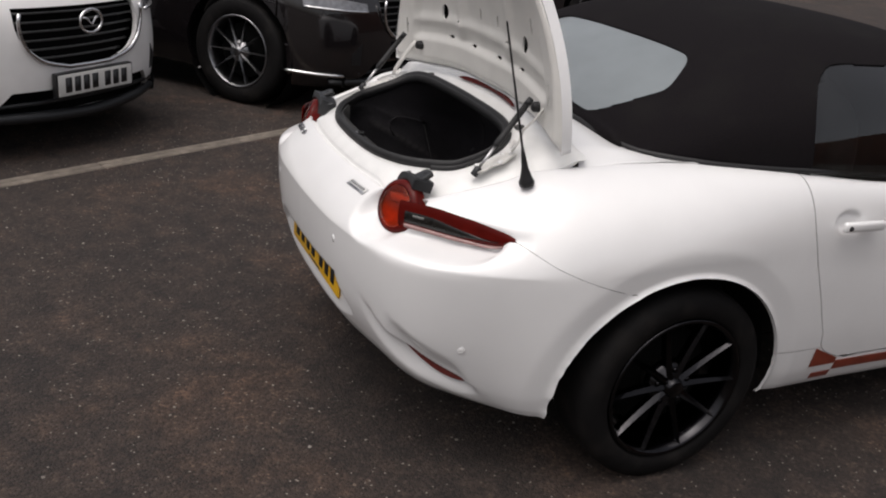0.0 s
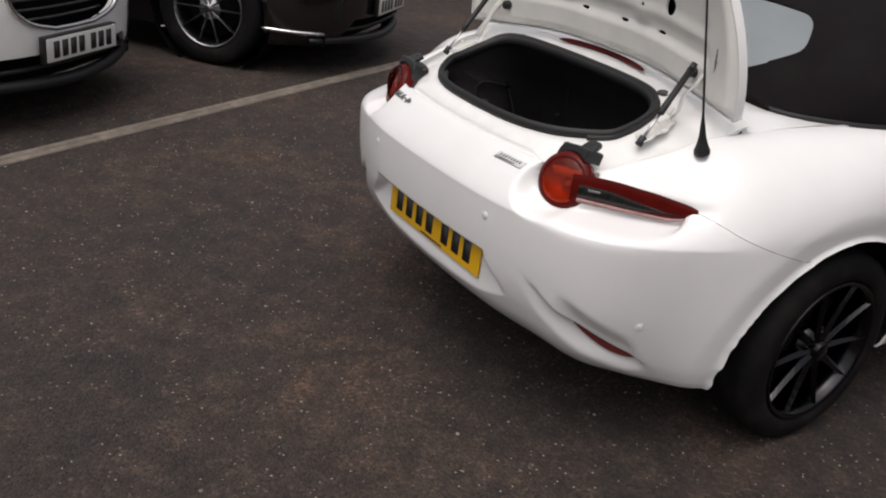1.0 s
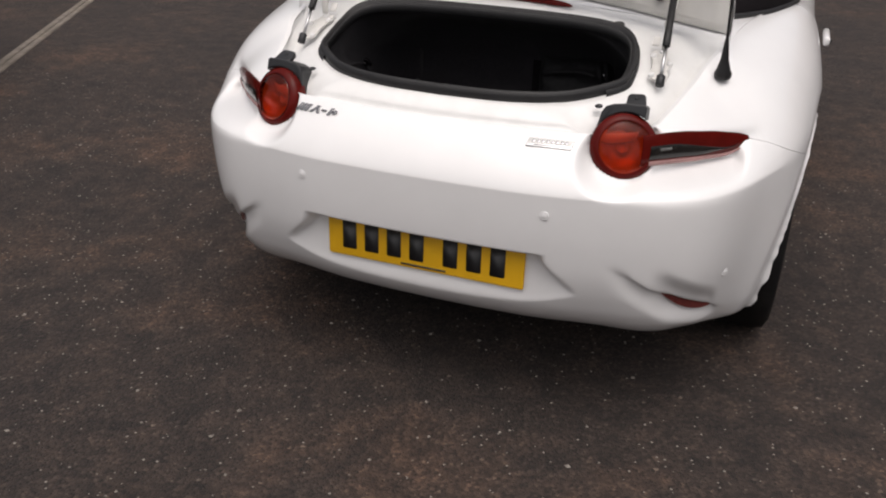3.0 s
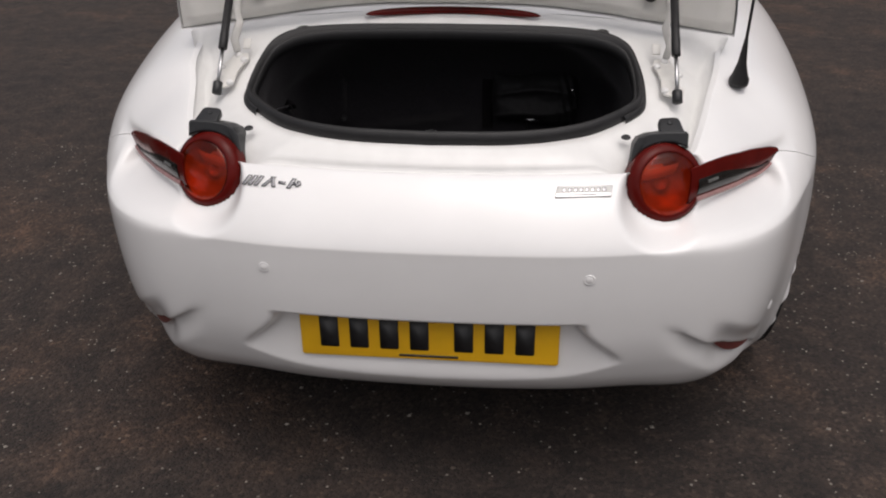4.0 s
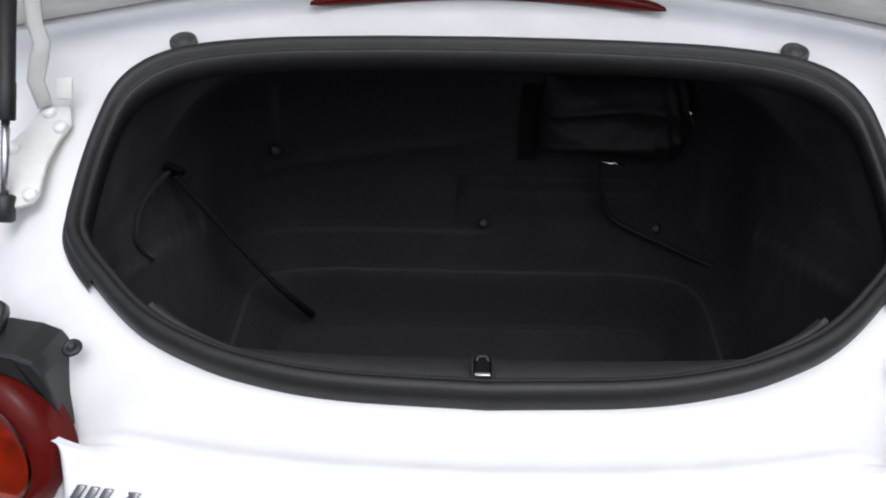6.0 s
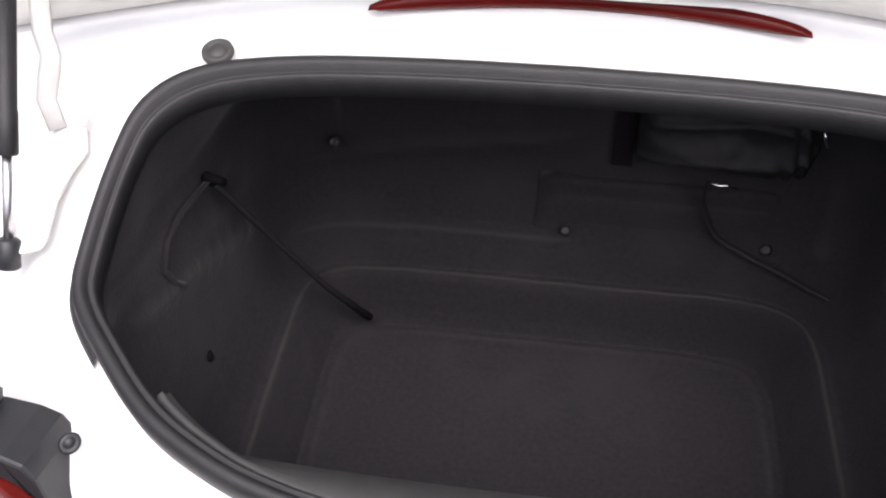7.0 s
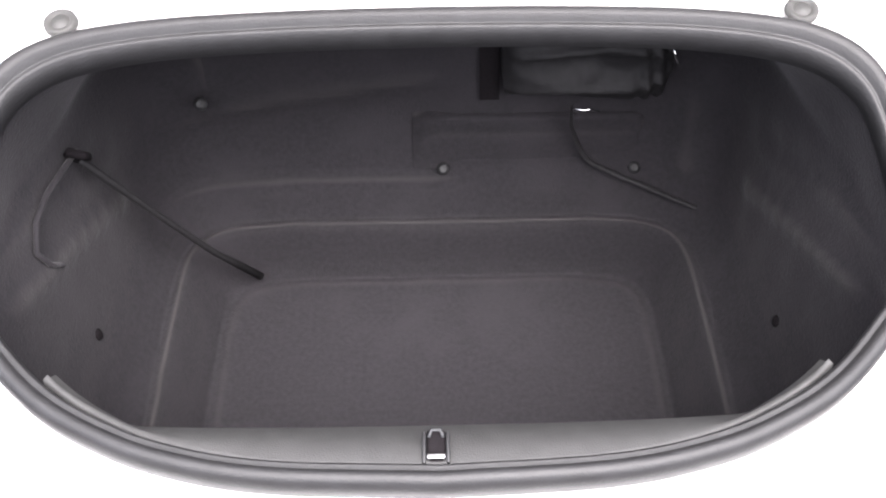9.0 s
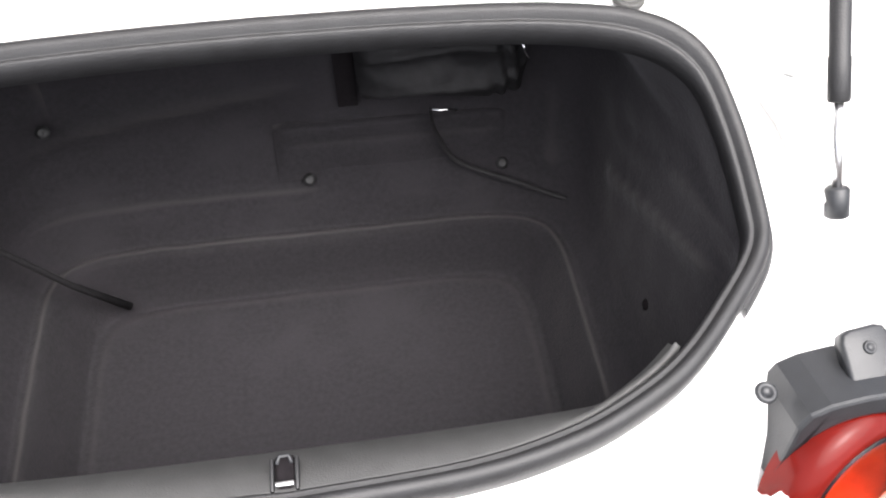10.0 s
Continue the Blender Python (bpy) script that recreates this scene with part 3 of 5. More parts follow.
def wheel(parent, x, y, r, rim, width, spokes, metal, slim=1.0):
    s = math.copysign(1, x)
    hub = new("wheel")
    hub.parent = parent
    hub.matrix_basis = Matrix.Translation((x, y, r)) @ Matrix.Diagonal((s, 1, 1, 1))
    w = width
    part("tyre", lathe([(rim - .005, -w), (r - .03, -w), (r - .008, -w + .012), (r, -w + .04), (r, -.045), (r - .006, -.014), (r - .03, -.001), (rim + .012, .002), (rim + .002, -.012), (rim - .006, -.03)], 64), TYRE, hub)
    part("rim", lathe([(rim + .002, -.012), (rim + .004, .000), (rim - .004, .002), (rim - .012, -.006), (rim - .022, -.05), (rim - .03, -w + .02)], 64), metal, hub)
    # disc coloured near black for the shade behind the spokes
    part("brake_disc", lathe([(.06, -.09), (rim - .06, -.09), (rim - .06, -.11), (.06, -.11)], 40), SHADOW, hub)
    part("hub_cap", lathe([(0, .0), (.022, 0), (.027, -.004), (.029, -.02), (.07, -.026), (.075, -.06)], 24), metal, hub)
    for k in range(spokes):
        q = 2 * math.pi * k / spokes + .33
        for d in (-.157, .157):
            a = q + d * 2
            rows = []
            for i in range(8):
                f = i / 7
                rr = .030 + (rim - .036) * f
                half = (.0135 - .0085 * f) * slim
                c = Vector((-.012 + .010 * f - .012 * f * (1 - f), rr * math.cos(a), rr * math.sin(a)))
                t = Vector((0, -math.sin(a), math.cos(a)))
                rows.append([c - t * half + Vector((-.032, 0, 0)), c - t * half + Vector((-.012, 0, 0)), c - t * half * .06, c + t * half * .06, c + t * half + Vector((-.010, 0, 0)), c + t * half + Vector((-.032, 0, 0))])
            bm = grid(rows, wrap=True)
            bmesh.ops.recalc_face_normals(bm, faces=bm.faces[:])
            part("spoke", bm, metal, hub, smooth=False)
        bolt = lathe([(0, -.018), (.007, -.018), (.008, -.022), (.008, -.04)], 8, "x", centre=(0, .055 * math.cos(q), .055 * math.sin(q)))
        part("wheel_nut", bolt, metal, hub)
    return hub


for x, y in ((.852, .837), (-.852, .837), (.85, 3.147), (-.85, 3.147)):
    wheel(CAR, x, y, .308, .222, .195, 5, DARKWHEEL)

# boot lid, standing open on its two gas struts
LID_A = radians(74)
LID_EDGE = smooth_keys((0, .2, .33, .46, .61), [(.560, .987), (.555, .984), (.540, .973), (.520, .957), (.482, .942)])
LID_W = smooth_keys((0, .08, .2, .35, .45, .52), (.615, .612, .585, .52, .46, .40))
LID_LEN = smooth_keys((0, .2, .33, .46, .61), (.50, .497, .485, .465, .43))


def lid(x, s, out):
    """A point of the open lid: x across, s metres up from its lower edge, out metres outwards."""
    q = min(abs(x), .61)
    e = LID_EDGE(q)
    bow = .030 * math.sin(min(1, s / .5) * math.pi)
    y = e[0] - s * math.cos(LID_A) + (out + bow) * math.sin(LID_A)
    z = e[1] + s * math.sin(LID_A) + (out + bow) * math.cos(LID_A)
    return Vector((x, y, z))


def lid_sheet(out, inset=0.0, nx=64, ns=40, relief=None):
    rows = []
    for j in range(ns + 1):
        f = j / ns
        row = []
        for i in range(nx + 1):
            g = -1 + 2 * i / nx
            s = inset + f * (.50 - 2 * inset)
            w = LID_W(s) - inset
            x = w * g
            s2 = s * LID_LEN(min(abs(x), .61)) / .50
            row.append(lid(x, s2, out - (relief(x, s2) if relief else 0)))
        rows.append(row)
    return grid(rows)


def lid_relief(x, s):
    """Pressed shape of the inner panel: raised frame, sunk fields, cross ribs."""
    w = LID_W(s)
    r = .022 * step(0, .035, s) * step(0, .03, .47 - s) * step(0, .04, w - abs(x))
    r -= .014 * step(.085, .115, s) * step(.02, .05, .40 - s) * step(.02, .06, w - .09 - abs(x))
    r += .012 * math.exp(-((abs(x) - .17) / .03) ** 2) * step(.1, .14, s) * step(0, .03, .38 - s)
    r += .008 * math.exp(-((s - .16) / .02) ** 2) * step(0, .05, w - .1 - abs(x))
    return r


LID = new("boot_lid")
LID.parent = CAR
LID["label"] = "white boot lid raised on gas struts"
HOLES = [(-.25, .135, .018, .0065), (-.087, .135, .018, .0065), (.092, .135, .018, .0065), (.257, .135, .018, .0065),
         (-.285, .215, .020, .026), (.285, .215, .020, .026),
         (-.037, .25, .005, .022), (.084, .25, .005, .022), (.346, .28, .005, .026), (-.346, .28, .005, .026), (.175, .20, .007, .007), (-.175, .20, .007, .007),
         (.515, .12, .005, .035), (-.515, .12, .005, .035)]


def lid_hole(p):
    s = (p.z - .96) / math.sin(LID_A)
    d = 1.0
    for x, hs, a, b in HOLES:
        q = math.hypot((p.x - x) / a, (s - hs) / b) - 1
        d = min(d, q * min(a, b))
    return d


bm = lid_sheet(0.0, .004, 150, 110, lid_relief)
cut(bm, lid_hole, passes=2)
thicken(bm, .006, (0, math.sin(LID_A), math.cos(LID_A)))
bmesh.ops.recalc_face_normals(bm, faces=bm.faces[:])
part("inner_panel", bm, LIDIN, LID, "white pressed inner panel with dark cut-outs")
bm = lid_sheet(.024)
thicken(bm, .030, (0, -math.sin(LID_A), -math.cos(LID_A)))
bmesh.ops.recalc_face_normals(bm, faces=bm.faces[:])
part("outer_skin", bm, WHITE, LID)
# black sheet behind the cut-outs paints the shade inside the lid
part("cavity_shade", lid_sheet(.016, .012), SHADOW, LID)
for x in (-.432, .432):
    part("rubber_stop", lathe([(0, -.012), (.011, -.012), (.0145, -.008), (.0155, .012)], 20, "y", centre=lid(x, .072, -.030)), RUBBER, LID)

HINGEMETAL = mat("cream_painted_steel", (0.66, 0.65, 0.62), 0.45, spread=0.06, scale=40)
GROMMET = mat("grey_rubber", (0.05, 0.05, 0.048), 0.6, spread=0.2, scale=60)
# gas struts, hinges and small fittings of the surround
for sx in (-1, 1):
    foot, collar, top = Vector((sx * .481, .302, .858)), Vector((sx * .478, .345, .936)), Vector((sx * .472, .440, 1.050))
    axis = (top - foot).normalized()
    collar = foot + axis * (collar - foot).length
    strut = new("gas_strut")
    strut.parent = CAR
    part("rod", tube([foot, collar], .0042, 10), STEEL, strut, "bright steel strut rod")
    part("cylinder", tube([collar - axis * .002, collar, collar + axis * .035, collar + axis * .036, top], [.0085, .0095, .0095, .0088, .0088], 14), RUBBER, strut, "black strut cylinder")
    part("end_socket", tube([foot - axis * .014, foot - axis * .012, foot + axis * .012, foot + axis * .014], [.008, .0105, .0105, .008], 14), PLASTIC, strut, "black ball socket")
    part("end_socket", tube([top - axis * .012, top + axis * .01], [.0095, .009], 12), PLASTIC, strut)
    hinge = new("lid_hinge")
    hinge.parent = CAR
    slope = math.atan(.22)
    tilt = math.atan(.36)
    base = Matrix.Translation((sx * .468, .362, deck_z(.468, .362) + .005)) @ Matrix.Rotation(tilt, 4, "X")
    out = [(.492, .302), (.497, .324), (.488, .344), (.497, .377), (.481, .401), (.474, .426), (.464, .424), (.445, .423), (.438, .402), (.447, .380), (.452, .353), (.450, .320), (.454, .309), (.466, .304)]
    bm = plate_of([(sx * (x - .468), (y - .362) * 1.06) for x, y in out], .005, base, .0015)
    bmesh.ops.recalc_face_normals(bm, faces=bm.faces[:])
    part("hinge_plate", bm, HINGEMETAL, hinge)
    for bx, by in ((.457, .316), (.464, .414), (.447, .396), (.490, .369)):
        part("bolt", lathe([(0, .011), (.0065, .011), (.0075, .008), (.008, .004)], 12, "z"), INNER, hinge, m=base @ Matrix.Translation((sx * (bx - .468), (by - .362) * 1.06, 0)))
    part("hinge_tab", block((.018, .024, .004), (sx * .446, .424, .924), .0015, 2, rot=Matrix.Rotation(.9, 4, "X")), HINGEMETAL, hinge)
    arm = [(.466, .412, .908), (.474, .424, .932), (.468, .433, .952), (.463, .440, .968), (.470, .452, .985), (.474, .470, 1.005), (.470, .49, 1.03)]
    part("hinge_arm", tube([(sx * x, y, z) for x, y, z in arm], [.008, .009, .0095, .009, .0085, .009, .009], 8, squash=.4), HINGEMETAL, hinge)
    part("rubber_grommet", lathe([(0, .0012), (.0070, .0012), (.0078, -.0006), (.0090, -.0006), (.0098, .0014), (.0130, .0012), (.0148, .0004), (.0152, -.004)], 24, "z"), GROMMET, CAR,
         m=Matrix.Translation((sx * .336, .500, deck_z(.336, .500) + .0030)) @ Matrix.Rotation(.19, 4, "X"))
    part("push_clip", lathe([(0, .001), (.004, .001), (.0045, .0025), (.007, .003), (.0088, .0015), (.0092, 0)], 18, "z"), PLASTIC, CAR,
         m=Matrix.Translation((sx * .369, .150, deck_z(.37, .150) + .0)) @ Matrix.Rotation(slope, 4, "X"))

# high brake lamp
rows = []
for i in range(41):
    x = -.20 + .40 * i / 40
    h = .0095 * max(0.01, 1 - (abs(x) / .2001) ** 6) ** .5
    y0, z0 = .573 - .02 * (x / .2) ** 2, .970 - .006 * (x / .2) ** 2
    rows.append([(x, y0 + .006, z0 - h), (x, y0 - .004, z0 - h * .7), (x, y0 - .007, z0), (x, y0 - .004, z0 + h * .7), (x, y0 + .001, z0 + h)])
bm = grid(rows)
bmesh.ops.recalc_face_normals(bm, faces=bm.faces[:])
part("high_brake_lamp", bm, REDLENS, CAR, "long dark red brake lamp strip")

# tail lamps
for sx in (-1, 1):
    lamp = new("tail_lamp")
    lamp.parent = CAR
    lamp["label"] = "round red tail lamp with pointed side wedge"
    turn = Matrix.Translation((sx * .444, .098, .752)) @ Matrix.Rotation(sx * .34, 4, "Z") @ Matrix.Rotation(-.32, 4, "X") @ Matrix.Translation((0, -.003, 0))
    R = .0765
    part("reflector_bowl", lathe([(0, .026), (.010, .026), (.011, .022), (.015, .022), (.016, .028), (.030, .026), (.044, .017), (.053, .006), (.056, .001), (.059, .0), (.0595, .05)], 56, "y"), BOWL, lamp, "dished reflector behind the lens", m=turn)
    cover = part("lens", lathe([(0, -.0195), (.020, -.019), (.040, -.0168), (.052, -.0140), (.0595, -.0105), (.0595, -.0075), (.051, -.0110), (.040, -.0140), (.020, -.0163), (0, -.0168)], 56, "y"), LENSGLASS, lamp, "clear red round lens", m=turn)
    cover.visible_shadow = False
    part("lens_rim", lathe([(.0580, -.006), (.0586, -.0112), (.0600, -.0118), (.0650, -.0098), (.0715, -.0052), (R - .001, .000), (R, .006), (R - .002, .030)], 56, "y"), REDLENS, lamp, "dark red rim of the round lens", m=turn)
    # black housing over the lamp: a narrow band, then a squarer cap with its screw tab
    under = [((R + .0005) * .965 * math.cos(radians(a)), (R + .0005) * math.sin(radians(a))) for a in range(10, 119, 6)]
    cap = Matrix.Translation((sx * .444, .098, .752)) @ Matrix.Rotation(-.30, 4, "X")
    outline = [(-.037, .066), (-.0365, .093), (-.032, .0975), (.010, .0965), (.038, .092), (.054, .085), (.062, .072), (.067, .045), (.0735, .014)]
    tier = plate_of(outline + under, .060, None, .003)
    bmesh.ops.transform(tier, matrix=cap @ Matrix(((-sx, 0, 0, 0), (0, 0, -1, .057), (0, 1, 0, 0), (0, 0, 0, 1))), verts=tier.verts[:])
    bmesh.ops.recalc_face_normals(tier, faces=tier.faces[:])
    part("lamp_housing", tier, PLASTIC, lamp, "dark grey plastic lamp housing", smooth=False)
    tab = Matrix.Translation((sx * .452, .156, .832)) @ Matrix.Rotation(.40, 4, "X") @ Matrix.Rotation(sx * .12, 4, "Z")
    part("screw_tab", plate_of([(-.025, -.034), (.025, -.034), (.0205, .022), (.0175, .0285), (.011, .031), (-.011, .031), (-.0175, .0285), (-.0205, .022)], .012, tab, .003), PLASTIC, lamp)
    part("tab_screw", lathe([(0, .001), (.003, .001), (.0035, .002), (.005, .0018), (.0055, 0)], 14, "z"), PLASTIC, lamp, m=tab @ Matrix.Translation((0, .014, .012)))


def skin_normal(u, v):
    a = skin(u + .02, v, False) - skin(u - .02, v, False)
    b = skin(u, min(9, v + .01), False) - skin(u, v - .01, False)
    n = a.cross(b).normalized()
    return n if n.dot(Vector((1, -1, .3))) > 0 else -n


def v_at(u, z):
    lo, hi = 7.0, 9.0
    for _ in range(22):
        mid = (lo + hi) / 2
        if skin(u, mid, False).z < z:
            lo = mid
        else:
            hi = mid
    return lo


DULLSTEEL = mat("dull_reflector_metal", (0.15, 0.15, 0.145), 0.45, metal=0.6, spread=0.2, scale=120)
LENS_TOP = smooth_keys((.48, .512, .55, .571, .599, .626, .659, .685, .698), (.786, .789, .788, .786, .780, .774, .764, .755, .748))
LENS_LOW = smooth_keys((.48, .55, .62, .65, .665, .679, .69, .698), (.717, .713, .708, .7065, .709, .715, .723, .733))


def wedge(x0, x1, low_of, top_of, out, ns=36, nt=8):
    """An upright strip of the pointed side lamp, from the round lamp towards its tip."""
    rows = []
    for i in range(ns + 1):
        x = x0 + (x1 - x0) * (1 - (1 - i / ns) ** 1.5)
        lo, hi = LENS_LOW(x), max(LENS_TOP(x), LENS_LOW(x) + .0006)
        low, top = lo + (hi - lo) * low_of(x), lo + (hi - lo) * top_of(x)
        slope = (LENS_Y(x + .005) - LENS_Y(x - .005)) / .01
        n = Vector((slope, -1, .15)).normalized()
        rows.append([Vector((x, LENS_Y(x), low + (top - low) * j / nt)) + n * (out + .005 * math.sin(math.pi * j / nt) ** .7) for j in range(nt + 1)])
    return rows


for sx in (-1, 1):
    lamp = [o for o in bpy.data.objects if o.name.startswith("tail_lamp")][0 if sx < 0 else 1]
    pieces = (("side_lens", wedge(.485, .698, lambda x: 0, lambda x: 1, .001), REDLENS, "dark red pointed side lens"),
              ("smoked_insert", wedge(.500, .672, lambda x: .18 + .19 * step(.60, .672, x), lambda x: .70 - .30 * step(.54, .672, x), .0035), SMOKELENS, "smoked clear insert in the side lens"),
              ("clear_strip", wedge(.500, .690, lambda x: 0, lambda x: .17, .0030), PALELENS, "clear strip under the side lens with a painted pale reflection"),
              ("side_bulb", wedge(.518, .540, lambda x: .45, lambda x: .58, .0048, 8, 6), DULLSTEEL, "silvery bulb reflector in the side lens"))
    for nm, rows, m_, lab in pieces:
        bm = grid(rows)
        thicken(bm, .004, Vector((-.5, .8, 0)))
        bmesh.ops.recalc_face_normals(bm, faces=bm.faces[:])
        part(nm, bm if sx > 0 else flip(bm), m_, lamp, lab)

# reflectors low in the bumper, parking sensors, badges
for sx in (-1, 1):
    rows = []
    for i in range(25):
        x = .560 + .123 * i / 24
        top = .429 - .76 * (x - .555) - .004
        h = .029 * max(0.01, math.sin(math.pi * ((x - .5595) / .1245) ** 1.15)) ** .75
        y = .250 + 1.3 * (x - .683)
        rows.append([Vector((x + .003, y - .003 - .002 * math.sin(math.pi * j / 4), top - h * j / 4)) for j in range(5)])
    bm = grid(rows)
    thicken(bm, .01, Vector((-.5, .8, 0)))
    bmesh.ops.recalc_face_normals(bm, faces=bm.faces[:])
    part("reflector", bm if sx > 0 else flip(bm), REFLECTOR, CAR, "slim red reflector in the bumper")
    for x, y, z, rz in ((.305, -.0355, .612, .06), (.705, .155, .44, .95)):
        p = None
        for k in range(300):
            u = 1 + k * .02
            lo, hi = 0.0, 8.0
            for _ in range(24):
                mid = (lo + hi) / 2
                lo, hi = (mid, hi) if skin(u, mid).z < z else (lo, mid)
            c = skin(u, lo)
            if c.x >= x:
                p = c
                break
        part("parking_sensor", lathe([(0, -.0018), (.007, -.0018), (.0078, -.001), (.0085, -.0018), (.0105, -.0016), (.0112, .002)], 24, "y"), WHITE, CAR, "round painted parking sensor",
             m=Matrix.Translation((sx * p.x, p.y, p.z)) @ Matrix.Rotation(sx * rz, 4, "Z"))


def face_pose(x, z):
    """The place and tilt of the fascia between the lamps."""
    for k in range(130):
        u = k * .04
        v = v_at(u, z)
        p = skin(u, v)
        if p.x >= abs(x):
            n = skin_normal(u, v)
            break
    s = math.copysign(1, x)
    n.x *= s
    p.x *= s
    right = Vector((0, 0, 1)).cross(n).normalized() * -1
    right = n.cross(Vector((0, 0, 1))).normalized() * -1
    up = n.cross(right).normalized()
    if up.z < 0:
        up, right = -up, -right
    if right.x < 0:
        right = -right
    return Matrix((( right.x, up.x, n.x, p.x), (right.y, up.y, n.y, p.y), (right.z, up.z, n.z, p.z), (0, 0, 0, 1)))


# chrome model badge and chrome-framed name badge, as plain shapes
badge = new("chrome_badge")
badge.parent = CAR
fp = face_pose(-.287, .757)
for x, w, h, lean in ((-.056, .0075, .021, .45), (-.044, .0075, .021, .45), (-.032, .0075, .021, .45), (-.012, .0075, .021, .9), (-.003, .0075, .021, -.3), (.015, .014, .005, 0), (.034, .0075, .021, .4), (.045, .016, .005, 0), (.047, .006, .012, .2)):
    o = [(x - w / 2 - lean * h / 2, -h / 2), (x + w / 2 - lean * h / 2, -h / 2), (x + w / 2 + lean * h / 2, h / 2), (x - w / 2 + lean * h / 2, h / 2)]
    part("badge_bar", plate_of(o, .004, fp, .001), BADGE, badge)
badge = new("name_badge")
badge.parent = CAR
fp = face_pose(.289, .757)
part("badge_frame", plate_of([(-.054, -.011), (.048, -.011), (.054, .011), (-.048, .011)], .003, fp, .001), STEEL, badge, "chrome badge plate")
part("badge_face", plate_of([(-.0515, -.0035), (.0485, -.0035), (.0515, .0095), (-.0475, .0095)], .0034, fp, .0003), WHITEPLATE, badge)
for k in range(8):
    x = -.037 + .0105 * k
    part("badge_bar", plate_of([(x - .0036, -.0010), (x + .0030, -.0010), (x + .0048, .0068), (x - .0018, .0068)], .0042, fp, .0003), BADGE, badge)
part("badge_bar", plate_of([(-.036, -.0080), (.022, -.0080), (.023, -.0058), (-.035, -.0058)], .0036, fp, .0003), BLACKINK, badge)

# number plate: characters as plain bars
PLATE = part("number_plate", plate_of(rounded(.52, .111, .006), .004, Matrix.Translation((0, .012, .445)) @ pose(0, 0, 0, 90), .001), YELLOW, CAR, "yellow number plate with black bars")
pm = Matrix.Translation((0, .012, .445)) @ pose(0, 0, 0, 90)
x = -.222
for k, w in enumerate((.05, .05, .05, .05, 0, .05, .05, .05)):
    if w:
        part("plate_bar", plate_of(rounded(.038, .079, .004), .0052, pm @ Matrix.Translation((x + .021, .006, 0))), BLACKINK, PLATE)
        x += .061
    else:
        x += .028
part("plate_border", plate_of(rounded(.12, .005, .001), .0052, pm @ Matrix.Translation((.0, -.047, 0))), BLACKINK, PLATE)

# aerial
base = Vector((.616, .383, .872))
way = Vector((-.03, -.28, 1)).normalized()
part("aerial", tube([base - way * .008, base + way * .002, base + way * .012, base + way * .04, base + way * .075, base + way * .10, base + way * .42, base + way * .425],
                    [.020, .021, .0165, .0095, .006, .0032, .0026, .001], 12), RUBBER, CAR, "black rod aerial with a flared foot")

# door handle, sill patches
hb = block((.020, .16, .030), (0, 0, 0), .009, 3)
for sx in (-1, 1):
    part("door_handle", hb.copy() if sx < 0 else hb, WHITE, CAR, "white pull door handle", m=Matrix.Translation((sx * .878, 1.365, .793)))
    part("door_lock", lathe([(0, .004), (.006, .004), (.0075, .0), (.008, -.01)], 14, "x"), BLACKINK, CAR, m=Matrix.Translation((sx * .8885, 1.302, .793)) @ Matrix.Diagonal((sx, 1, 1, 1)))
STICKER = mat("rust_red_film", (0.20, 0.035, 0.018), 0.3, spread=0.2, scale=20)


def skin_at(y, z):
    """The side skin at that length and height."""
    lo, hi = 7.0, 11.0
    for _ in range(26):
        mid = (lo + hi) / 2
        lo, hi = (mid, hi) if skin(mid, 4).y < y else (lo, mid)
    u, lo, hi = lo, 0.0, 8.0
    for _ in range(26):
        mid = (lo + hi) / 2
        lo, hi = (mid, hi) if skin(u, mid).z < z else (lo, mid)
    return skin(u, lo)


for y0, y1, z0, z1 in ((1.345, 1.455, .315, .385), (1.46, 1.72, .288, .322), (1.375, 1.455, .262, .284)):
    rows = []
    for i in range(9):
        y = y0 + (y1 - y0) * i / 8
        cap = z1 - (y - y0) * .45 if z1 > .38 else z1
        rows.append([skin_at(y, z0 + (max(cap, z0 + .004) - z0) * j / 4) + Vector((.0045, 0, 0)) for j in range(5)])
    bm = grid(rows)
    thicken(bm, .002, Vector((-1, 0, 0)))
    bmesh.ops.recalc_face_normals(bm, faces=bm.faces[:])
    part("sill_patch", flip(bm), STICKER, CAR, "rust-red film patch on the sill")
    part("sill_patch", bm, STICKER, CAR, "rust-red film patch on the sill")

# underside and inner arches, coloured near black for the shade there
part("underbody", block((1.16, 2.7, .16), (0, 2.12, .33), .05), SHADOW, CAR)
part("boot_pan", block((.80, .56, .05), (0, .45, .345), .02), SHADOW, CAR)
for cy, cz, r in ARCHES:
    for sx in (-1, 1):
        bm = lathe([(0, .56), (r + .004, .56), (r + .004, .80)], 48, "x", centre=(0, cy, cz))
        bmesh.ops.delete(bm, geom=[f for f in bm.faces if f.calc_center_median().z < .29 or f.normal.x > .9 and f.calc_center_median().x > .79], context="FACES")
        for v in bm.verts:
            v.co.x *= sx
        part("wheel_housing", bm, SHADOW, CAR)

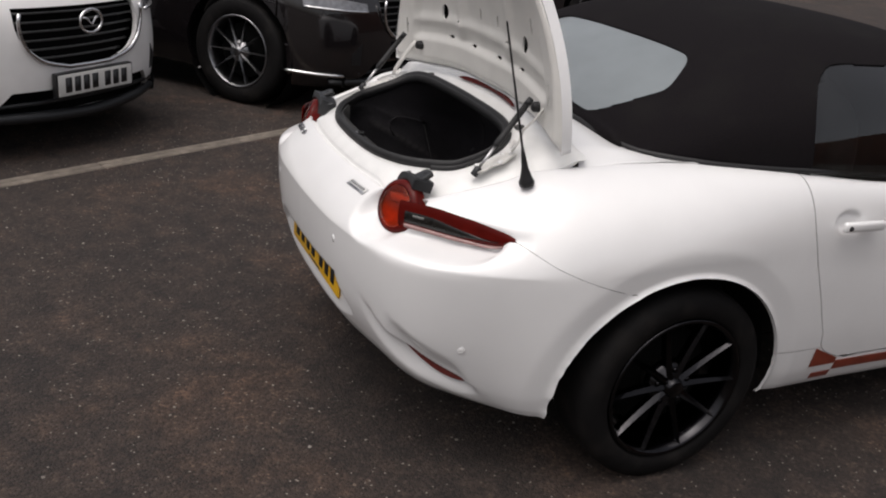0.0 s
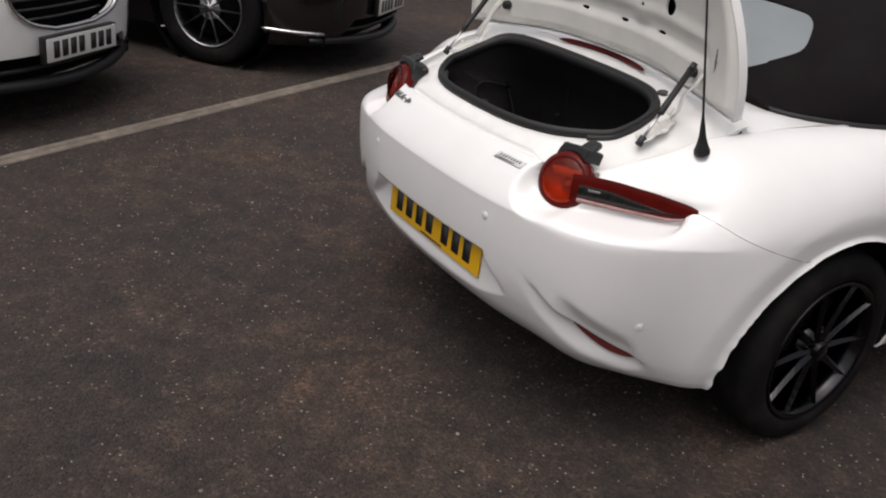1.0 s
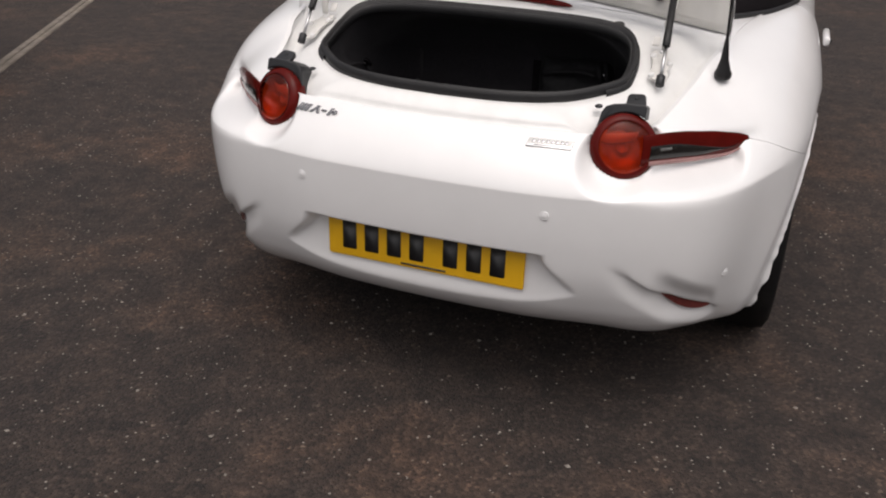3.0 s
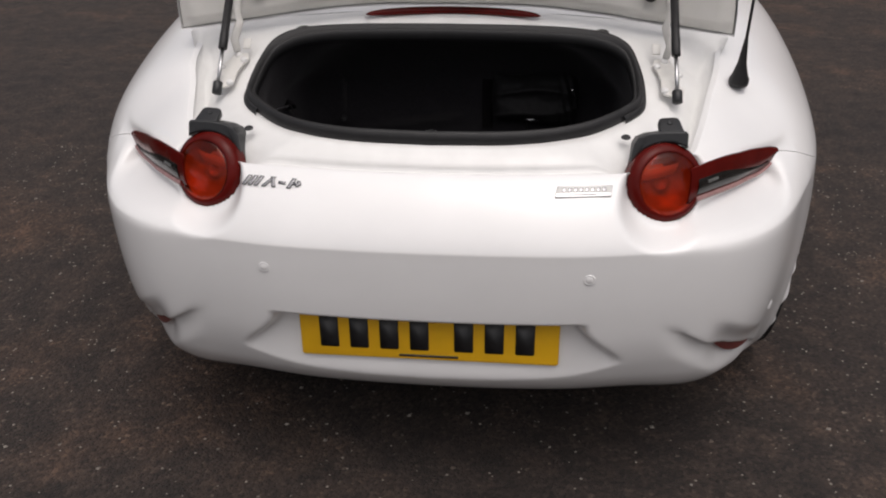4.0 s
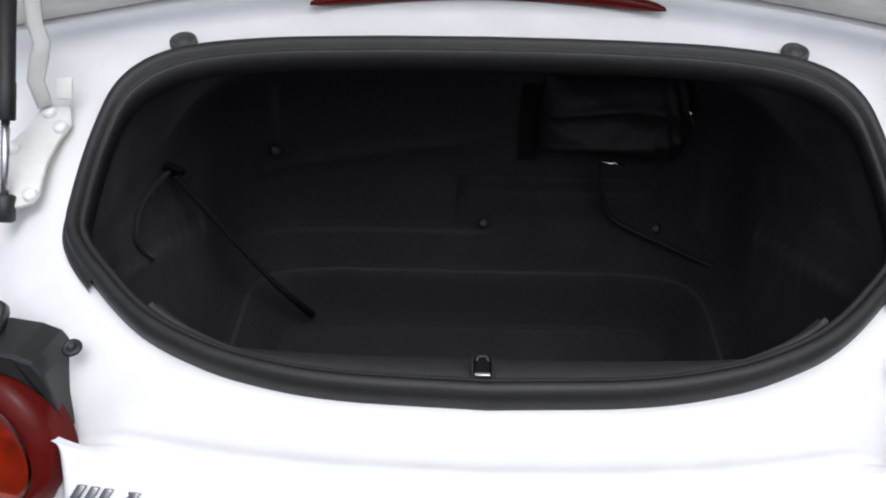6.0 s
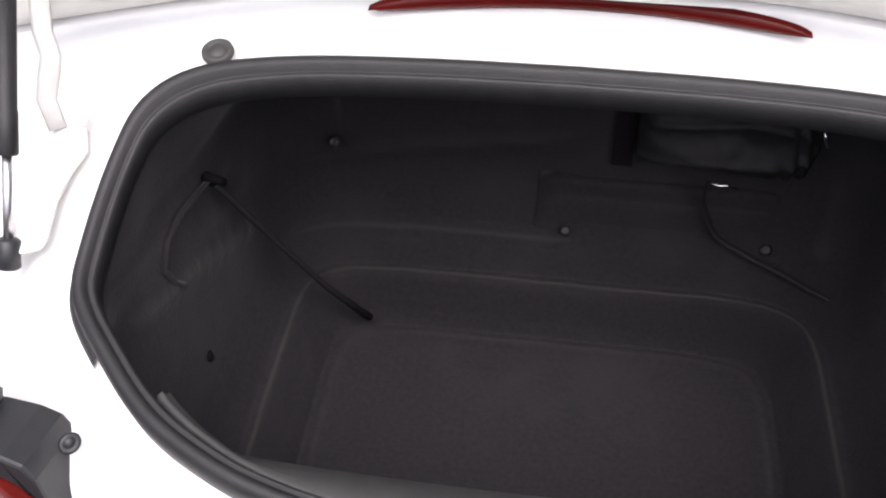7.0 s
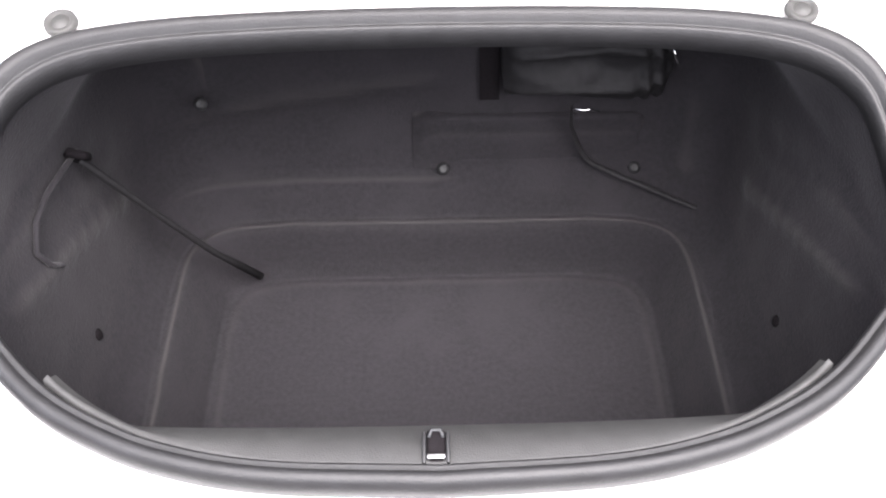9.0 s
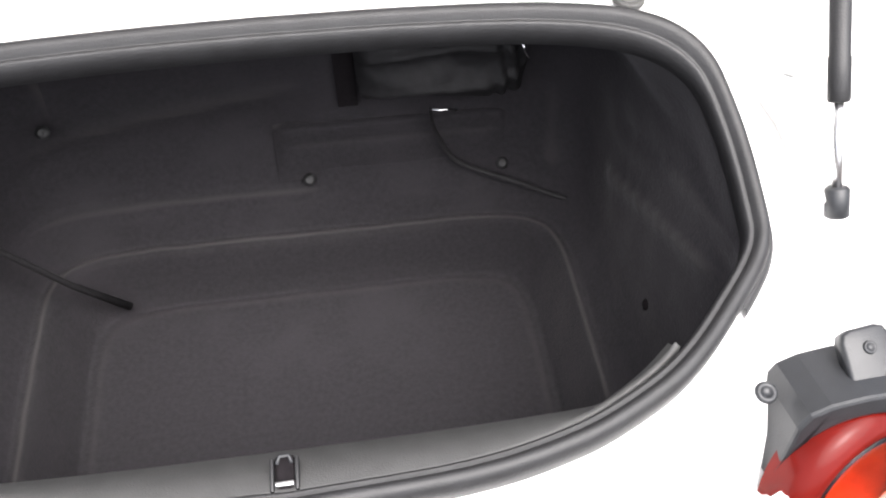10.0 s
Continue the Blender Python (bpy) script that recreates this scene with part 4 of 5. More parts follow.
# cabin seen through the glass
part("cabin_floor", block((1.3, 1.3, .5), (0, 1.75, .55), .05), INTERIOR, CAR)
for sx in (-1, 1):
    bm = block((.46, .16, .52), (sx * .34, 1.42, .76), .06, 3)
    block((.28, .12, .16), (sx * .34, 1.40, 1.05), .05, 3, bm)
    part("seat", bm, INTERIOR, CAR, "black seat")
    part("door_mirror", block((.20, .10, .13), (sx * .93, 2.10, .97), .04, 3), WHITE, CAR, "white door mirror")
    part("mirror_glass", block((.16, .006, .10), (sx * .93, 2.047, .97), .002), CHROME, CAR)
bm = tube([(.35 + .17 * math.cos(a), 1.86 + .05 * math.sin(a), .98 + .16 * math.sin(a)) for a in [2 * math.pi * k / 28 for k in range(28)]], .014, 8, closed=True)
part("steering_wheel", bm, INTERIOR, CAR)
part("dashboard", block((1.3, .30, .22), (0, 2.15, .86), .08, 3), INTERIOR, CAR)
bm = grid([[(x * (.70 - .02 * k), 2.34 + .42 * k / 8 - .06 * (1 - x * x), 1.185 - .29 * k / 8) for x in [-1 + i / 8 for i in range(17)]] for k in range(9)])
thicken(bm, .004, (0, -.5, -.8))
part("windscreen", bm, GLASS, CAR, "curved windscreen glass")

# boot lining: loops from the rim down to the well floor
RIM_LOOP = [RIM(13 * i / 900) for i in range(901)]


RIM_ANGLE = [math.atan2(q[1] - .33, q[0]) for q in RIM_LOOP]
RIM_FAR = [math.hypot(q[0], q[1] - .33) for q in RIM_LOOP]


def rim_at(ang, inset):
    """The rim's plan point at an angle about the lining's middle, drawn in by inset."""
    c, s = math.cos(ang), math.sin(ang)
    r = float(np.interp(math.atan2(s, abs(c)), RIM_ANGLE, RIM_FAR)) - inset
    return Vector((r * c, .33 + r * s, 0))


def lining_loop(k, ang):
    """Plan point and height of lining loop k at an angle about the boot's middle."""
    c, s = math.cos(ang), math.sin(ang)
    front, back = max(0, s), max(0, -s)

    def oval(hx, yb, yf, n):
        cy, hy = (yb + yf) / 2, (yf - yb) / 2
        r = (abs(c / hx) ** n + abs(s / hy) ** n) ** (-1 / n)
        return Vector((r * c, cy + r * s, 0))
    f = step(.2, .75, s)
    if k <= 1:
        p = rim_at(ang, .014 - .006 * k - .05 * k * f)
        p.z = DECK(min(p.y, .49)) + .002 - .016 * k
        return p
    if k == 2:
        p = rim_at(ang, -.004).lerp(oval(.412, .125, .70, 4), .7)
        p.z = .80 + .085 * f
        return p
    hx, yb, yf, n, z = LINING[k - 3]
    p = oval(hx, yb, yf, n)
    p.z = z
    return p


# half width, back, front, squareness and height of the lining's loops: wall, wall foot, ledge, well, floor
LINING = [(.410, .128, .724, 6, .775), (.406, .130, .735, 7, .700), (.402, .133, .724, 7, .610), (.394, .136, .697, 7, .548), (.386, .140, .678, 7, .521),
          (.381, .142, .670, 7, .510), (.361, .150, .653, 7, .474), (.348, .153, .643, 8, .478), (.341, .157, .637, 8, .468), (.322, .170, .623, 8, .412),
          (.310, .180, .611, 8, .387), (.294, .190, .600, 8, .391), (.274, .205, .580, 7, .386), (.13, .28, .47, 4, .386)]

rows = []
SUB, ROUND = 6, 360
LOOPS = [[lining_loop(k, 2 * math.pi * a / ROUND) for a in range(ROUND)] for k in range(17)]
for j in range(16 * SUB + 1):
    k = min(15, j // SUB)
    f = j / SUB - k
    rows.append([LOOPS[k][a].lerp(LOOPS[k + 1][a], f) for a in range(ROUND)])
for _ in range(3):
    rows = [rows[0]] + [[(rows[j - 1][a] + 2 * rows[j][a] + rows[j + 1][a]) / 4 for a in range(ROUND)] for j in range(1, len(rows) - 1)] + [rows[-1]]


def ridge(y, z, y0, z0, y1, z1, width):
    """A soft tent along a line on the side wall."""
    d = Vector((y1 - y0, z1 - z0))
    l = d.length
    d /= l
    w = Vector((y - y0, z - z0))
    s = w.dot(d) / l
    return math.exp(-abs(w.x * d.y - w.y * d.x) / width) * step(-.05, .12, s) * step(1.10, .90, s)


# gussets on the side walls, creases of the moulded felt
for row in rows:
    for p in row:
        if p.z > .53 and abs(p.x) > .30:
            g = .013 * ridge(p.y, p.z, .600, .600, .320, .748, .020) + .007 * ridge(p.y, p.z, .600, .684, .315, .806, .018)
            g -= .010 * step(.36, .60, p.y) * step(.60, .72, p.z) * step(.90, .76, p.z)
            p.x -= math.copysign(g, p.x)
        if p.y > .60 and .53 < p.z < .84:
            # pressed field in the front wall, its upper edge rising to one side, and the upright folds beside the pouch
            rise = .615 + .16 * (p.x + .25)
            p.y += .012 * step(-.40, -.34, p.x) * step(.04, -.02, p.x) * step(rise + .012, rise - .012, p.z)
            p.y -= .013 * math.exp(-((p.x - .345) / .022) ** 2) * step(.52, .56, p.z) * step(.70, .62, p.z)
        p.x += .0012 * noise.noise(p * 22)
        p.y += .0018 * noise.noise(p * 17 + Vector((3, 1, 7)))
        p.z += .0016 * noise.noise(p * 15 + Vector((9, 4, 2)))

bm = grid(rows, wrap=True)
bm.verts.ensure_lookup_table()
last = [v for v in bm.verts][-ROUND:]
bm.faces.new(last)
bmesh.ops.recalc_face_normals(bm, faces=bm.faces[:])
for f in bm.faces:
    f.normal_flip()
part("boot_lining", bm, CARPET, CAR, "dark grey moulded felt boot lining")

# raised felt pad with clips on the front wall of the boot
PAD_LINE = smooth_keys((0, .25, .5, .75, 1), [(.726, .613), (.720, .594), (.711, .572), (.701, .554), (.691, .539)])
rows = []
for i in range(55):
    x = -.032 + .330 * i / 54
    row = []
    for j in range(25):
        g = j / 24
        y, z = PAD_LINE(g)
        ex, eg = min(x + .032, .298 - x), g * .13
        corner = math.hypot(max(0, .028 - ex), max(0, .028 - eg))
        lift = .022 * step(.029, .010, corner) * (1 - step(.65, 1.0, g)) - .006
        row.append(Vector((x, y - lift * (.75 - .6 * step(.2, .6, g)), z + lift * (.6 + .4 * step(.2, .6, g)))))
    rows.append(row)
bm = grid(rows)
for _ in range(2):
    bmesh.ops.smooth_vert(bm, verts=bm.verts[:], factor=.5, use_axis_x=True, use_axis_y=True, use_axis_z=True)
bmesh.ops.recalc_face_normals(bm, faces=bm.faces[:])
part("felt_pad", bm, CARPET, CAR, "raised felt access panel")
for x, y, z in ((.011, .686, .540), (.279, .684, .538), (-.300, .688, .668)):
    part("push_clip", lathe([(0, -.002), (.003, -.003), (.0055, -.0035), (.0060, -.002), (.0085, -.002), (.009, .002)], 18, "y"), RUBBER, CAR, m=Matrix.Translation((x, y, z)) @ Matrix.Rotation(-.75, 4, "X"))
for sx in (-1, 1):
    part("push_clip", lathe([(0, .003), (.004, .004), (.007, .002), (.0075, 0)], 16, "z"), FABRIC, CAR, m=Matrix.Translation((sx * .398, .402, .573)) @ Matrix.Rotation(-sx * 1.2, 4, "Y"))
GREYTRIM = mat("grey_sill_trim", (0.034, 0.034, 0.034), 0.55, spread=0.12, scale=60, bump=0.2, bump_scale=600)
rows = []
for i in range(49):
    q = -1 + i / 24
    a = RIM(4.2 * abs(q))
    x, y = math.copysign(a[0], q) * .965, a[1] + .017
    zt = deck_z(x, y) + .008
    yl, zl = max(y + .006, .158), zt - .003 - .012 * (1 - min(1, abs(x) / .30) ** 3)
    rows.append([(x, y - .004, zt - .01), (x, y, zt), (x * .99, y + .004, zt + .001), (x * .985, y + (yl - y) * .45, zt + (zl - zt) * .35), (x * .975, yl, zl), (x * .97, yl + .002, zl - .05)])
bm = grid(rows)
bmesh.ops.recalc_face_normals(bm, faces=bm.faces[:])
part("sill_trim", bm, GREYTRIM, CAR, "grey plastic trim along the rear sill")
latch = new("boot_latch")
latch.parent = CAR
part("latch_body", block((.015, .030, .032), (-.0035, .133, .812), .003), FABRIC, latch)
for x in (-.0125, .0055):
    part("latch_cheek", block((.003, .026, .022), (x, .132, .819), .001), BLACKINK, latch)
part("striker", tube([(-.009, .140, .8285), (-.007, .146, .829), (0, .146, .829), (.002, .140, .8285)], .0016, 8), PLASTIC, latch, "dark striker loop")
part("latch_plate", block((.014, .004, .004), (-.0035, .124, .8295), .001), STEEL, latch)

# prop rod, hanging cord, tool pouch
BAGCLOTH = mat("black_nylon", (0.014, 0.0135, 0.0145), 0.65, spec=0.25, spread=0.25, scale=90, bump=0.25, bump_scale=400)
ROD = tagged(part("wheel_brace", tube([(-.393, .520, .746), (-.388, .522, .736), (-.34, .548, .610), (-.300, .570, .510), (-.255, .594, .420)], [.0055, .0045, .004, .0045, .006], 10), BAGCLOTH),
             "thin black steel rod leaning in the boot", "rod")
part("hook_end", tube([(-.391, .520, .744), (-.397, .516, .756), (-.391, .509, .766), (-.380, .510, .760), (-.378, .518, .749)], .005, 8), FABRIC, ROD)
bm = tube([(-.392, .527, .750), (-.397, .49, .757), (-.399, .45, .766), (-.399, .41, .768), (-.398, .385, .750), (-.396, .392, .722), (-.395, .408, .700)], .003, 8)
tagged(part("cord", bm, CARPET), "black elastic cord on the boot side", "cord")


def crumple(u, w):
    """Bulge of the pouch's face, with its long fold, dent and gathers at one end."""
    d = .034 * (1 - abs(u) ** 6) * (1 - abs(w) ** 4)
    d += .011 * math.exp(-((w - .42 + .30 * u * u) / .10) ** 2) * (1 - u ** 4)
    d -= .014 * math.exp(-(((u + .15) / .55) ** 2 + ((w - .02) / .28) ** 2))
    d += .006 * math.sin(34 * u + 5 * w) * step(.45, .75, u) * step(1, .92, abs(u))
    d += .007 * math.exp(-((w + .55 - .2 * u) / .09) ** 2)
    return d + .004 * noise.noise(Vector((u * 5, w * 3, 2)))


rows = []
for j in range(29):
    w = -1 + j / 14
    rows.append([Vector((.108 * u * (1 - .05 * w * w), .030 - crumple(u, w), .063 * w + .006 * math.sin(3 * u) * w)) for u in [-1 + i / 24 for i in range(49)]])
bm = grid(rows)
thicken(bm, .055, Vector((0, 1, 0)))
bmesh.ops.recalc_face_normals(bm, faces=bm.faces[:])
BAG = tagged(part("tool_pouch", bm, BAGCLOTH, m=Matrix.Translation((.194, .672, .731)) @ Matrix.Rotation(-.10, 4, "X")), "crumpled black nylon pouch strapped to the boot wall", "pouch")
part("zip_pull", tube([(-.024, -.026, -.042), (-.010, -.028, -.044), (-.004, -.028, -.043), (.010, -.028, -.046)], [.0014, .002, .0014, .002], 6), CHROME, BAG, "bright zip pull")
part("zip_pull", tube([(.088, -.022, .040), (.092, -.024, .028), (.096, -.022, .020), (.100, -.018, .012)], .002, 6), CHROME, BAG)


def ribbon(path, half, side, thick=.003):
    """A flat webbing band along a path."""
    f = smooth_keys(range(len(path)), path)
    rows = []
    for i in range(41):
        p = Vector(f((len(path) - 1) * i / 40))
        q = Vector(side) * half
        up = Vector((0, -.6, .8)) * thick
        rows.append([p - q, p - q * .9 + up, p + q * .9 + up, p + q])
    bm = grid(rows)
    bmesh.ops.recalc_face_normals(bm, faces=bm.faces[:])
    return bm


tagged(part("strap", ribbon([(.074, .716, .810), (.073, .722, .78), (.072, .726, .73), (.073, .722, .675), (.074, .716, .640)], .013, (1, 0, 0), .0015), FABRIC), "black webbing strap on the boot wall", "strap")
tagged(part("strap", ribbon([(.175, .668, .672), (.178, .676, .645), (.184, .684, .612), (.209, .679, .562), (.250, .668, .542), (.289, .656, .531), (.334, .641, .517), (.362, .630, .511)], .0042, (.6, .75, .2), .0012), BAGCLOTH),
       "black strap hanging down the boot wall", "strap")

# ---- concrete strip across the car park ----
CONCRETE = mat("worn_concrete", (0.17, 0.145, 0.12), 0.9, spread=0.25, scale=25, bump=0.5, bump_scale=120, dirt=(0.10, 0.085, 0.07), dirt_scale=2.5)
d = Vector((-.52, 1.0, 0)).normalized()
n = Vector((d.y, -d.x, 0))
strip = thing("drain_strip", label="narrow worn concrete edging strip set in the tarmac", category="edging", kind="structure")
c0 = Vector((-2.44, -.10, 0)) + n * .026
k = 0
for i in range(-8, 9):
    L = .914
    b = block((.045, L - .006, .03), (0, 0, 0), .004, 1)
    block((.045, L - .006, .03), (-.052, .003, 0), .004, 1, b)
    part("edging_block", b, CONCRETE, strip, m=Matrix.Translation(c0 + d * (i * L) + Vector((0, 0, -.008))) @ Matrix.Rotation(math.atan2(-d.x, d.y), 4, "Z"))

# ---- loose grit on the tarmac ----
GRIT = mat("pale_grit", (0.22, 0.20, 0.175), 0.8, spread=0.4, scale=90)
rng = random.Random(5)
verts, faces = [], []
for _ in range(9000):
    x, y = rng.uniform(-3.6, 3.0), rng.uniform(-3.4, 2.2)
    r = rng.uniform(.0018, .0048) * (1 if rng.random() < .93 else 1.7)
    a = rng.uniform(0, 6.28)
    k = len(verts)
    for q in range(4):
        s = r * rng.uniform(.6, 1.2)
        verts.append((x + s * math.cos(a + q * 1.57), y + s * math.sin(a + q * 1.57), 0.0))
    verts.append((x + r * .2, y - r * .2, r * .7))
    faces += [(k + q, k + (q + 1) % 4, k + 4) for q in range(4)]
me = bpy.data.meshes.new("loose_grit")
me.from_pydata(verts, [], faces)
me.materials.append(GRIT)
tagged(new("loose_grit", me), "pale grit and chippings scattered on the tarmac", "grit", kind="stuff")


# ---- the two parked cars ----
def suv(name, label, at, heading, paint, scale_w, grille_z, wheel_r, tags):
    """A tall parked car, front at its origin, nose along +y."""
    car = thing(name, Matrix.Translation(at) @ Matrix.Rotation(heading - math.pi / 2, 4, "Z"), label=label, category="car", group="parked cars")
    W = scale_w
    nose = smooth_keys(range(9), [(0, 0), (.22, -.012), (.42, -.045), (.60, -.11), (.74, -.21), (.84, -.36), (.90, -.58), (.92, -.95), (.92, -4.0)])
    prof = smooth_keys(range(8), [(-.10, .19, .93), (-.045, .24, .96), (-.01, .32, .985), (.0, .45, 1.0), (-.005, .60, 1.0), (-.03, .74, .995), (-.09, .84, .975), (-.16, .90, .94)])

    def hull(u, v):
        p, q = nose(u), prof(v)
        lift = .14 * step(0, 3.2, -p[1] - .2) * step(4, 7, v)
        return Vector((p[0] * W / .92 * q[2], p[1] + q[0] * (1 - step(4, 7, u)), q[1] + lift))

    def arch(pt):
        return math.hypot(pt.y + .90, pt.z - wheel_r - .01) - (wheel_r + .055) if abs(pt.x) > .5 else 1

    grille_half = smooth_keys((-.165, -.155, -.125, -.075, .0, .06, .15), (.10, .15, .27, .355, .405, .418, .41))

    def grille_sd(pt):
        if pt.y < -.45:
            return 1
        return max(abs(pt.x) - grille_half(pt.z - grille_z), pt.z - grille_z - .145, grille_z - .155 - pt.z)

    def intake_sd(pt):
        if pt.y < -.45:
            return 1
        return max(abs(pt.x) - .56 + .9 * max(0, pt.z - .26), pt.z - .37, .235 - pt.z)

    vs = [7 * j / 56 for j in range(57)]
    us = [7 * i / 130 for i in range(131)] + [7 + i / 16 for i in range(1, 17)]
    bm = mirrored(grid([[hull(u, v) for v in vs] for u in us]))
    cut(bm, arch, relax=5)
    cut(bm, grille_sd)
    cut(bm, intake_sd)
    thicken(bm, .03, lambda p: Vector((0, -1, 0)) if p.y > -.5 else Vector((-math.copysign(1, p.x), 0, 0)))
    bmesh.ops.recalc_face_normals(bm, faces=bm.faces[:])
    part("body", bm, paint, car)
    # bonnet, cabin, roof
    rows = []
    for i in range(25):
        y = -.16 - 1.05 * i / 24
        z0 = .90 + .14 * step(0, 3.2, -y - .2) + .05 * math.sin(min(1, i / 10) * math.pi / 2)
        w = W / .92 * min(.865, .42 + 1.35 * max(0, (-y - .16)) ** .55)
        rows.append([(w * g, y - .20 * abs(g) ** 3 * (1 if i < 4 else 0) * (4 - i) / 4, z0 + .05 * (1 - g * g) * min(1, i / 6)) for g in [-1 + k / 12 for k in range(25)]])
    bm = grid(rows)
    thicken(bm, .02, (0, 0, -1))
    bmesh.ops.recalc_face_normals(bm, faces=bm.faces[:])
    part("bonnet", bm, paint, car)
    sec = []
    for y, w, z in ((-1.15, .80, 1.06), (-1.9, .70, 1.52), (-2.6, .68, 1.60), (-3.5, .66, 1.55), (-4.05, .74, 1.05)):
        sec.append([(x * w, y, 1.0 + (z - 1.0) * (1 - abs(x) ** 6 * .55)) for x in [-1 + k / 10 for k in range(21)]] )
    bm = grid(sec)
    thicken(bm, .5, (0, 0, -1))
    bmesh.ops.recalc_face_normals(bm, faces=bm.faces[:])
    part("cabin", bm, BLACKPAINT, car)
    part("roof", block((1.20, 1.5, .05), (0, -2.75, 1.60), .02, 3), paint, car)
    # grille, with a near-black block behind it as painted shade
    part("grille_back", block((1.04, .02, .40), (0, -.16, grille_z), .01), SHADOW, car)
    for k in range(6):
        z = grille_z + .118 - .046 * k
        half = grille_half(z - grille_z) - .012
        pts = [(x * half, -.035 - .20 * (abs(x) * half) ** 2 / .25 * .35 - .02, z) for x in [-1 + q / 6 for q in range(13)]]
        part("grille_slat", tube(pts, .006, 6), tags["slat"], car)
    rim = []
    for q in range(61):
        f = -1 + q / 30
        z = .13 - .29 * (1 - abs(f)) ** .62 if abs(f) > .12 else -.155 - .004 * (1 - abs(f) / .12)
        x = math.copysign(grille_half(z), f) if abs(f) > .12 else f / .12 * grille_half(-.150)
        rim.append((x, -.010 - .36 * max(0, abs(x) - .15) ** 2, grille_z + z))
    part("grille_surround", tube(rim, [.013 - .004 * abs(-1 + q / 30) for q in range(61)], 8), CHROME, car, "chrome grille surround")
    ring = [(.075 * math.cos(a), .012, grille_z + .07 + .06 * math.sin(a)) for a in [2 * math.pi * k / 28 for k in range(28)]]
    emblem = new("emblem")
    emblem.parent = car
    part("emblem_ring", tube(ring, .008, 8, closed=True), CHROME, emblem)
    part("emblem_wing", tube([(-.058, .012, grille_z + .092), (-.03, .014, grille_z + .085), (0, .016, grille_z + .052), (.03, .014, grille_z + .085), (.058, .012, grille_z + .092)], .006, 8), CHROME, emblem)
    # near-black block gives the intake its painted shade
    part("intake_back", block((1.36, .02, .20), (0, -.19, .30), .01), SHADOW, car)
    part("intake_bar", tube([(-.58, -.13, .30), (-.3, -.06, .30), (0, -.045, .30), (.3, -.06, .30), (.58, -.13, .30)], .012, 8), PLASTIC, car)
    lip = [(x * .93, -.032 - .38 * abs(x) ** 2.3, .217 + .03 * abs(x)) for x in [-.80 + .1 * q for q in range(17)]]
    part("lower_lip", tube(lip, [.020 + .014 * (1 - (abs(q - 8) / 8) ** 3) for q in range(17)], 10, squash=.9), PLASTIC, car, "black plastic lower lip")
    # slots beside the intake
    for sx in (-1, 1):
        rows = [[hull(2.92 + .42 * i / 6, 2.35 + (1.05 - .08 * i) * j / 4) + Vector((.4, .8, 0)) * .004 for j in range(5)] for i in range(7)]
        bm = grid([[Vector((p.x * sx, p.y, p.z)) for p in row] for row in rows])
        thicken(bm, .012, Vector((-sx * .5, -.8, 0)))
        bmesh.ops.recalc_face_normals(bm, faces=bm.faces[:])
        part("fog_slot", bm, BLACKINK, car, "black slot in the bumper's corner")
    # lamps
    for sx in (-1, 1):
        rows = []
        for i in range(15):
            f = i / 14
            u = 2.62 + 2.6 * f
            z0, z1 = .715 + .02 * f, .765 + .075 * f
            row = []
            for j in range(6):
                z = z0 + (z1 - z0) * j / 5
                lo, hi = 0.0, 7.0
                for _ in range(24):
                    mid = (lo + hi) / 2
                    lo, hi = (mid, hi) if hull(u, mid).z < z else (lo, mid)
                p = hull(u, lo)
                row.append(Vector((p.x * sx, p.y, p.z)) + Vector((sx * .5, .8, .1)) * .006)
            rows.append(row)
        bm = grid(rows)
        thicken(bm, .02, Vector((-sx * .5, -.8, 0)))
        bmesh.ops.recalc_face_normals(bm, faces=bm.faces[:])
        lampo = part("headlamp", bm, HEADGLASS, car, "clear headlamp with chrome blade")
        part("chrome_blade", tube([r[0] + Vector((sx * .5, .8, 0)) * .006 for r in rows], .009, 8), CHROME, lampo)
    # plate
    pp = Matrix.Translation((0, tags["plate_y"], tags["plate_z"])) @ pose(0, 0, 0, 90, 0, 180)
    pl = part("number_plate", plate_of(rounded(.52, .111, .006), .004, pp, .001), WHITEPLATE, car, "white number plate with dark bars")
    part("plate_holder", plate_of(rounded(.54, .128, .006), .03, pp @ Matrix.Translation((0, 0, -.031)), .002), BLACKINK, pl)
    x = -.215
    for w in (1, 1, 1, 1, 0, 1, 1, 1):
        if w:
            part("plate_bar", plate_of(rounded(.042, .079, .004), .0052, pp @ Matrix.Translation((x + .021, 0, 0))), BLACKINK, pl)
        x += .061 if w else .028
    for sx in (-1, 1):
        for y in (-.90, -3.6):
            wheel(car, sx * (W - .01), y, wheel_r, wheel_r - .115, .225, 5, tags["alloy"], .55)
        bm = lathe([(0, .5), (wheel_r + .07, .5), (wheel_r + .07, W - .04)], 32, "x", centre=(0, -.90, wheel_r + .01))
        for v in bm.verts:
            v.co.x *= sx
        bmesh.ops.delete(bm, geom=[f for f in bm.faces if abs(f.calc_center_median().x) > W - .06], context="FACES")
        part("wheel_housing", bm, SHADOW, car)
    if tags.get("blade"):
        for sx in (-1, 1):
            pts = []
            for i in range(9):
                u = 5.9 - 2.3 * i / 8
                p = hull(u, 1.4)
                pts.append((sx * (p.x + .012), p.y + .012, .300 - .015 * i / 8))
            part("chrome_strip", tube(pts, .012, 8), CHROME, car, "bright chrome strip low on the bumper")
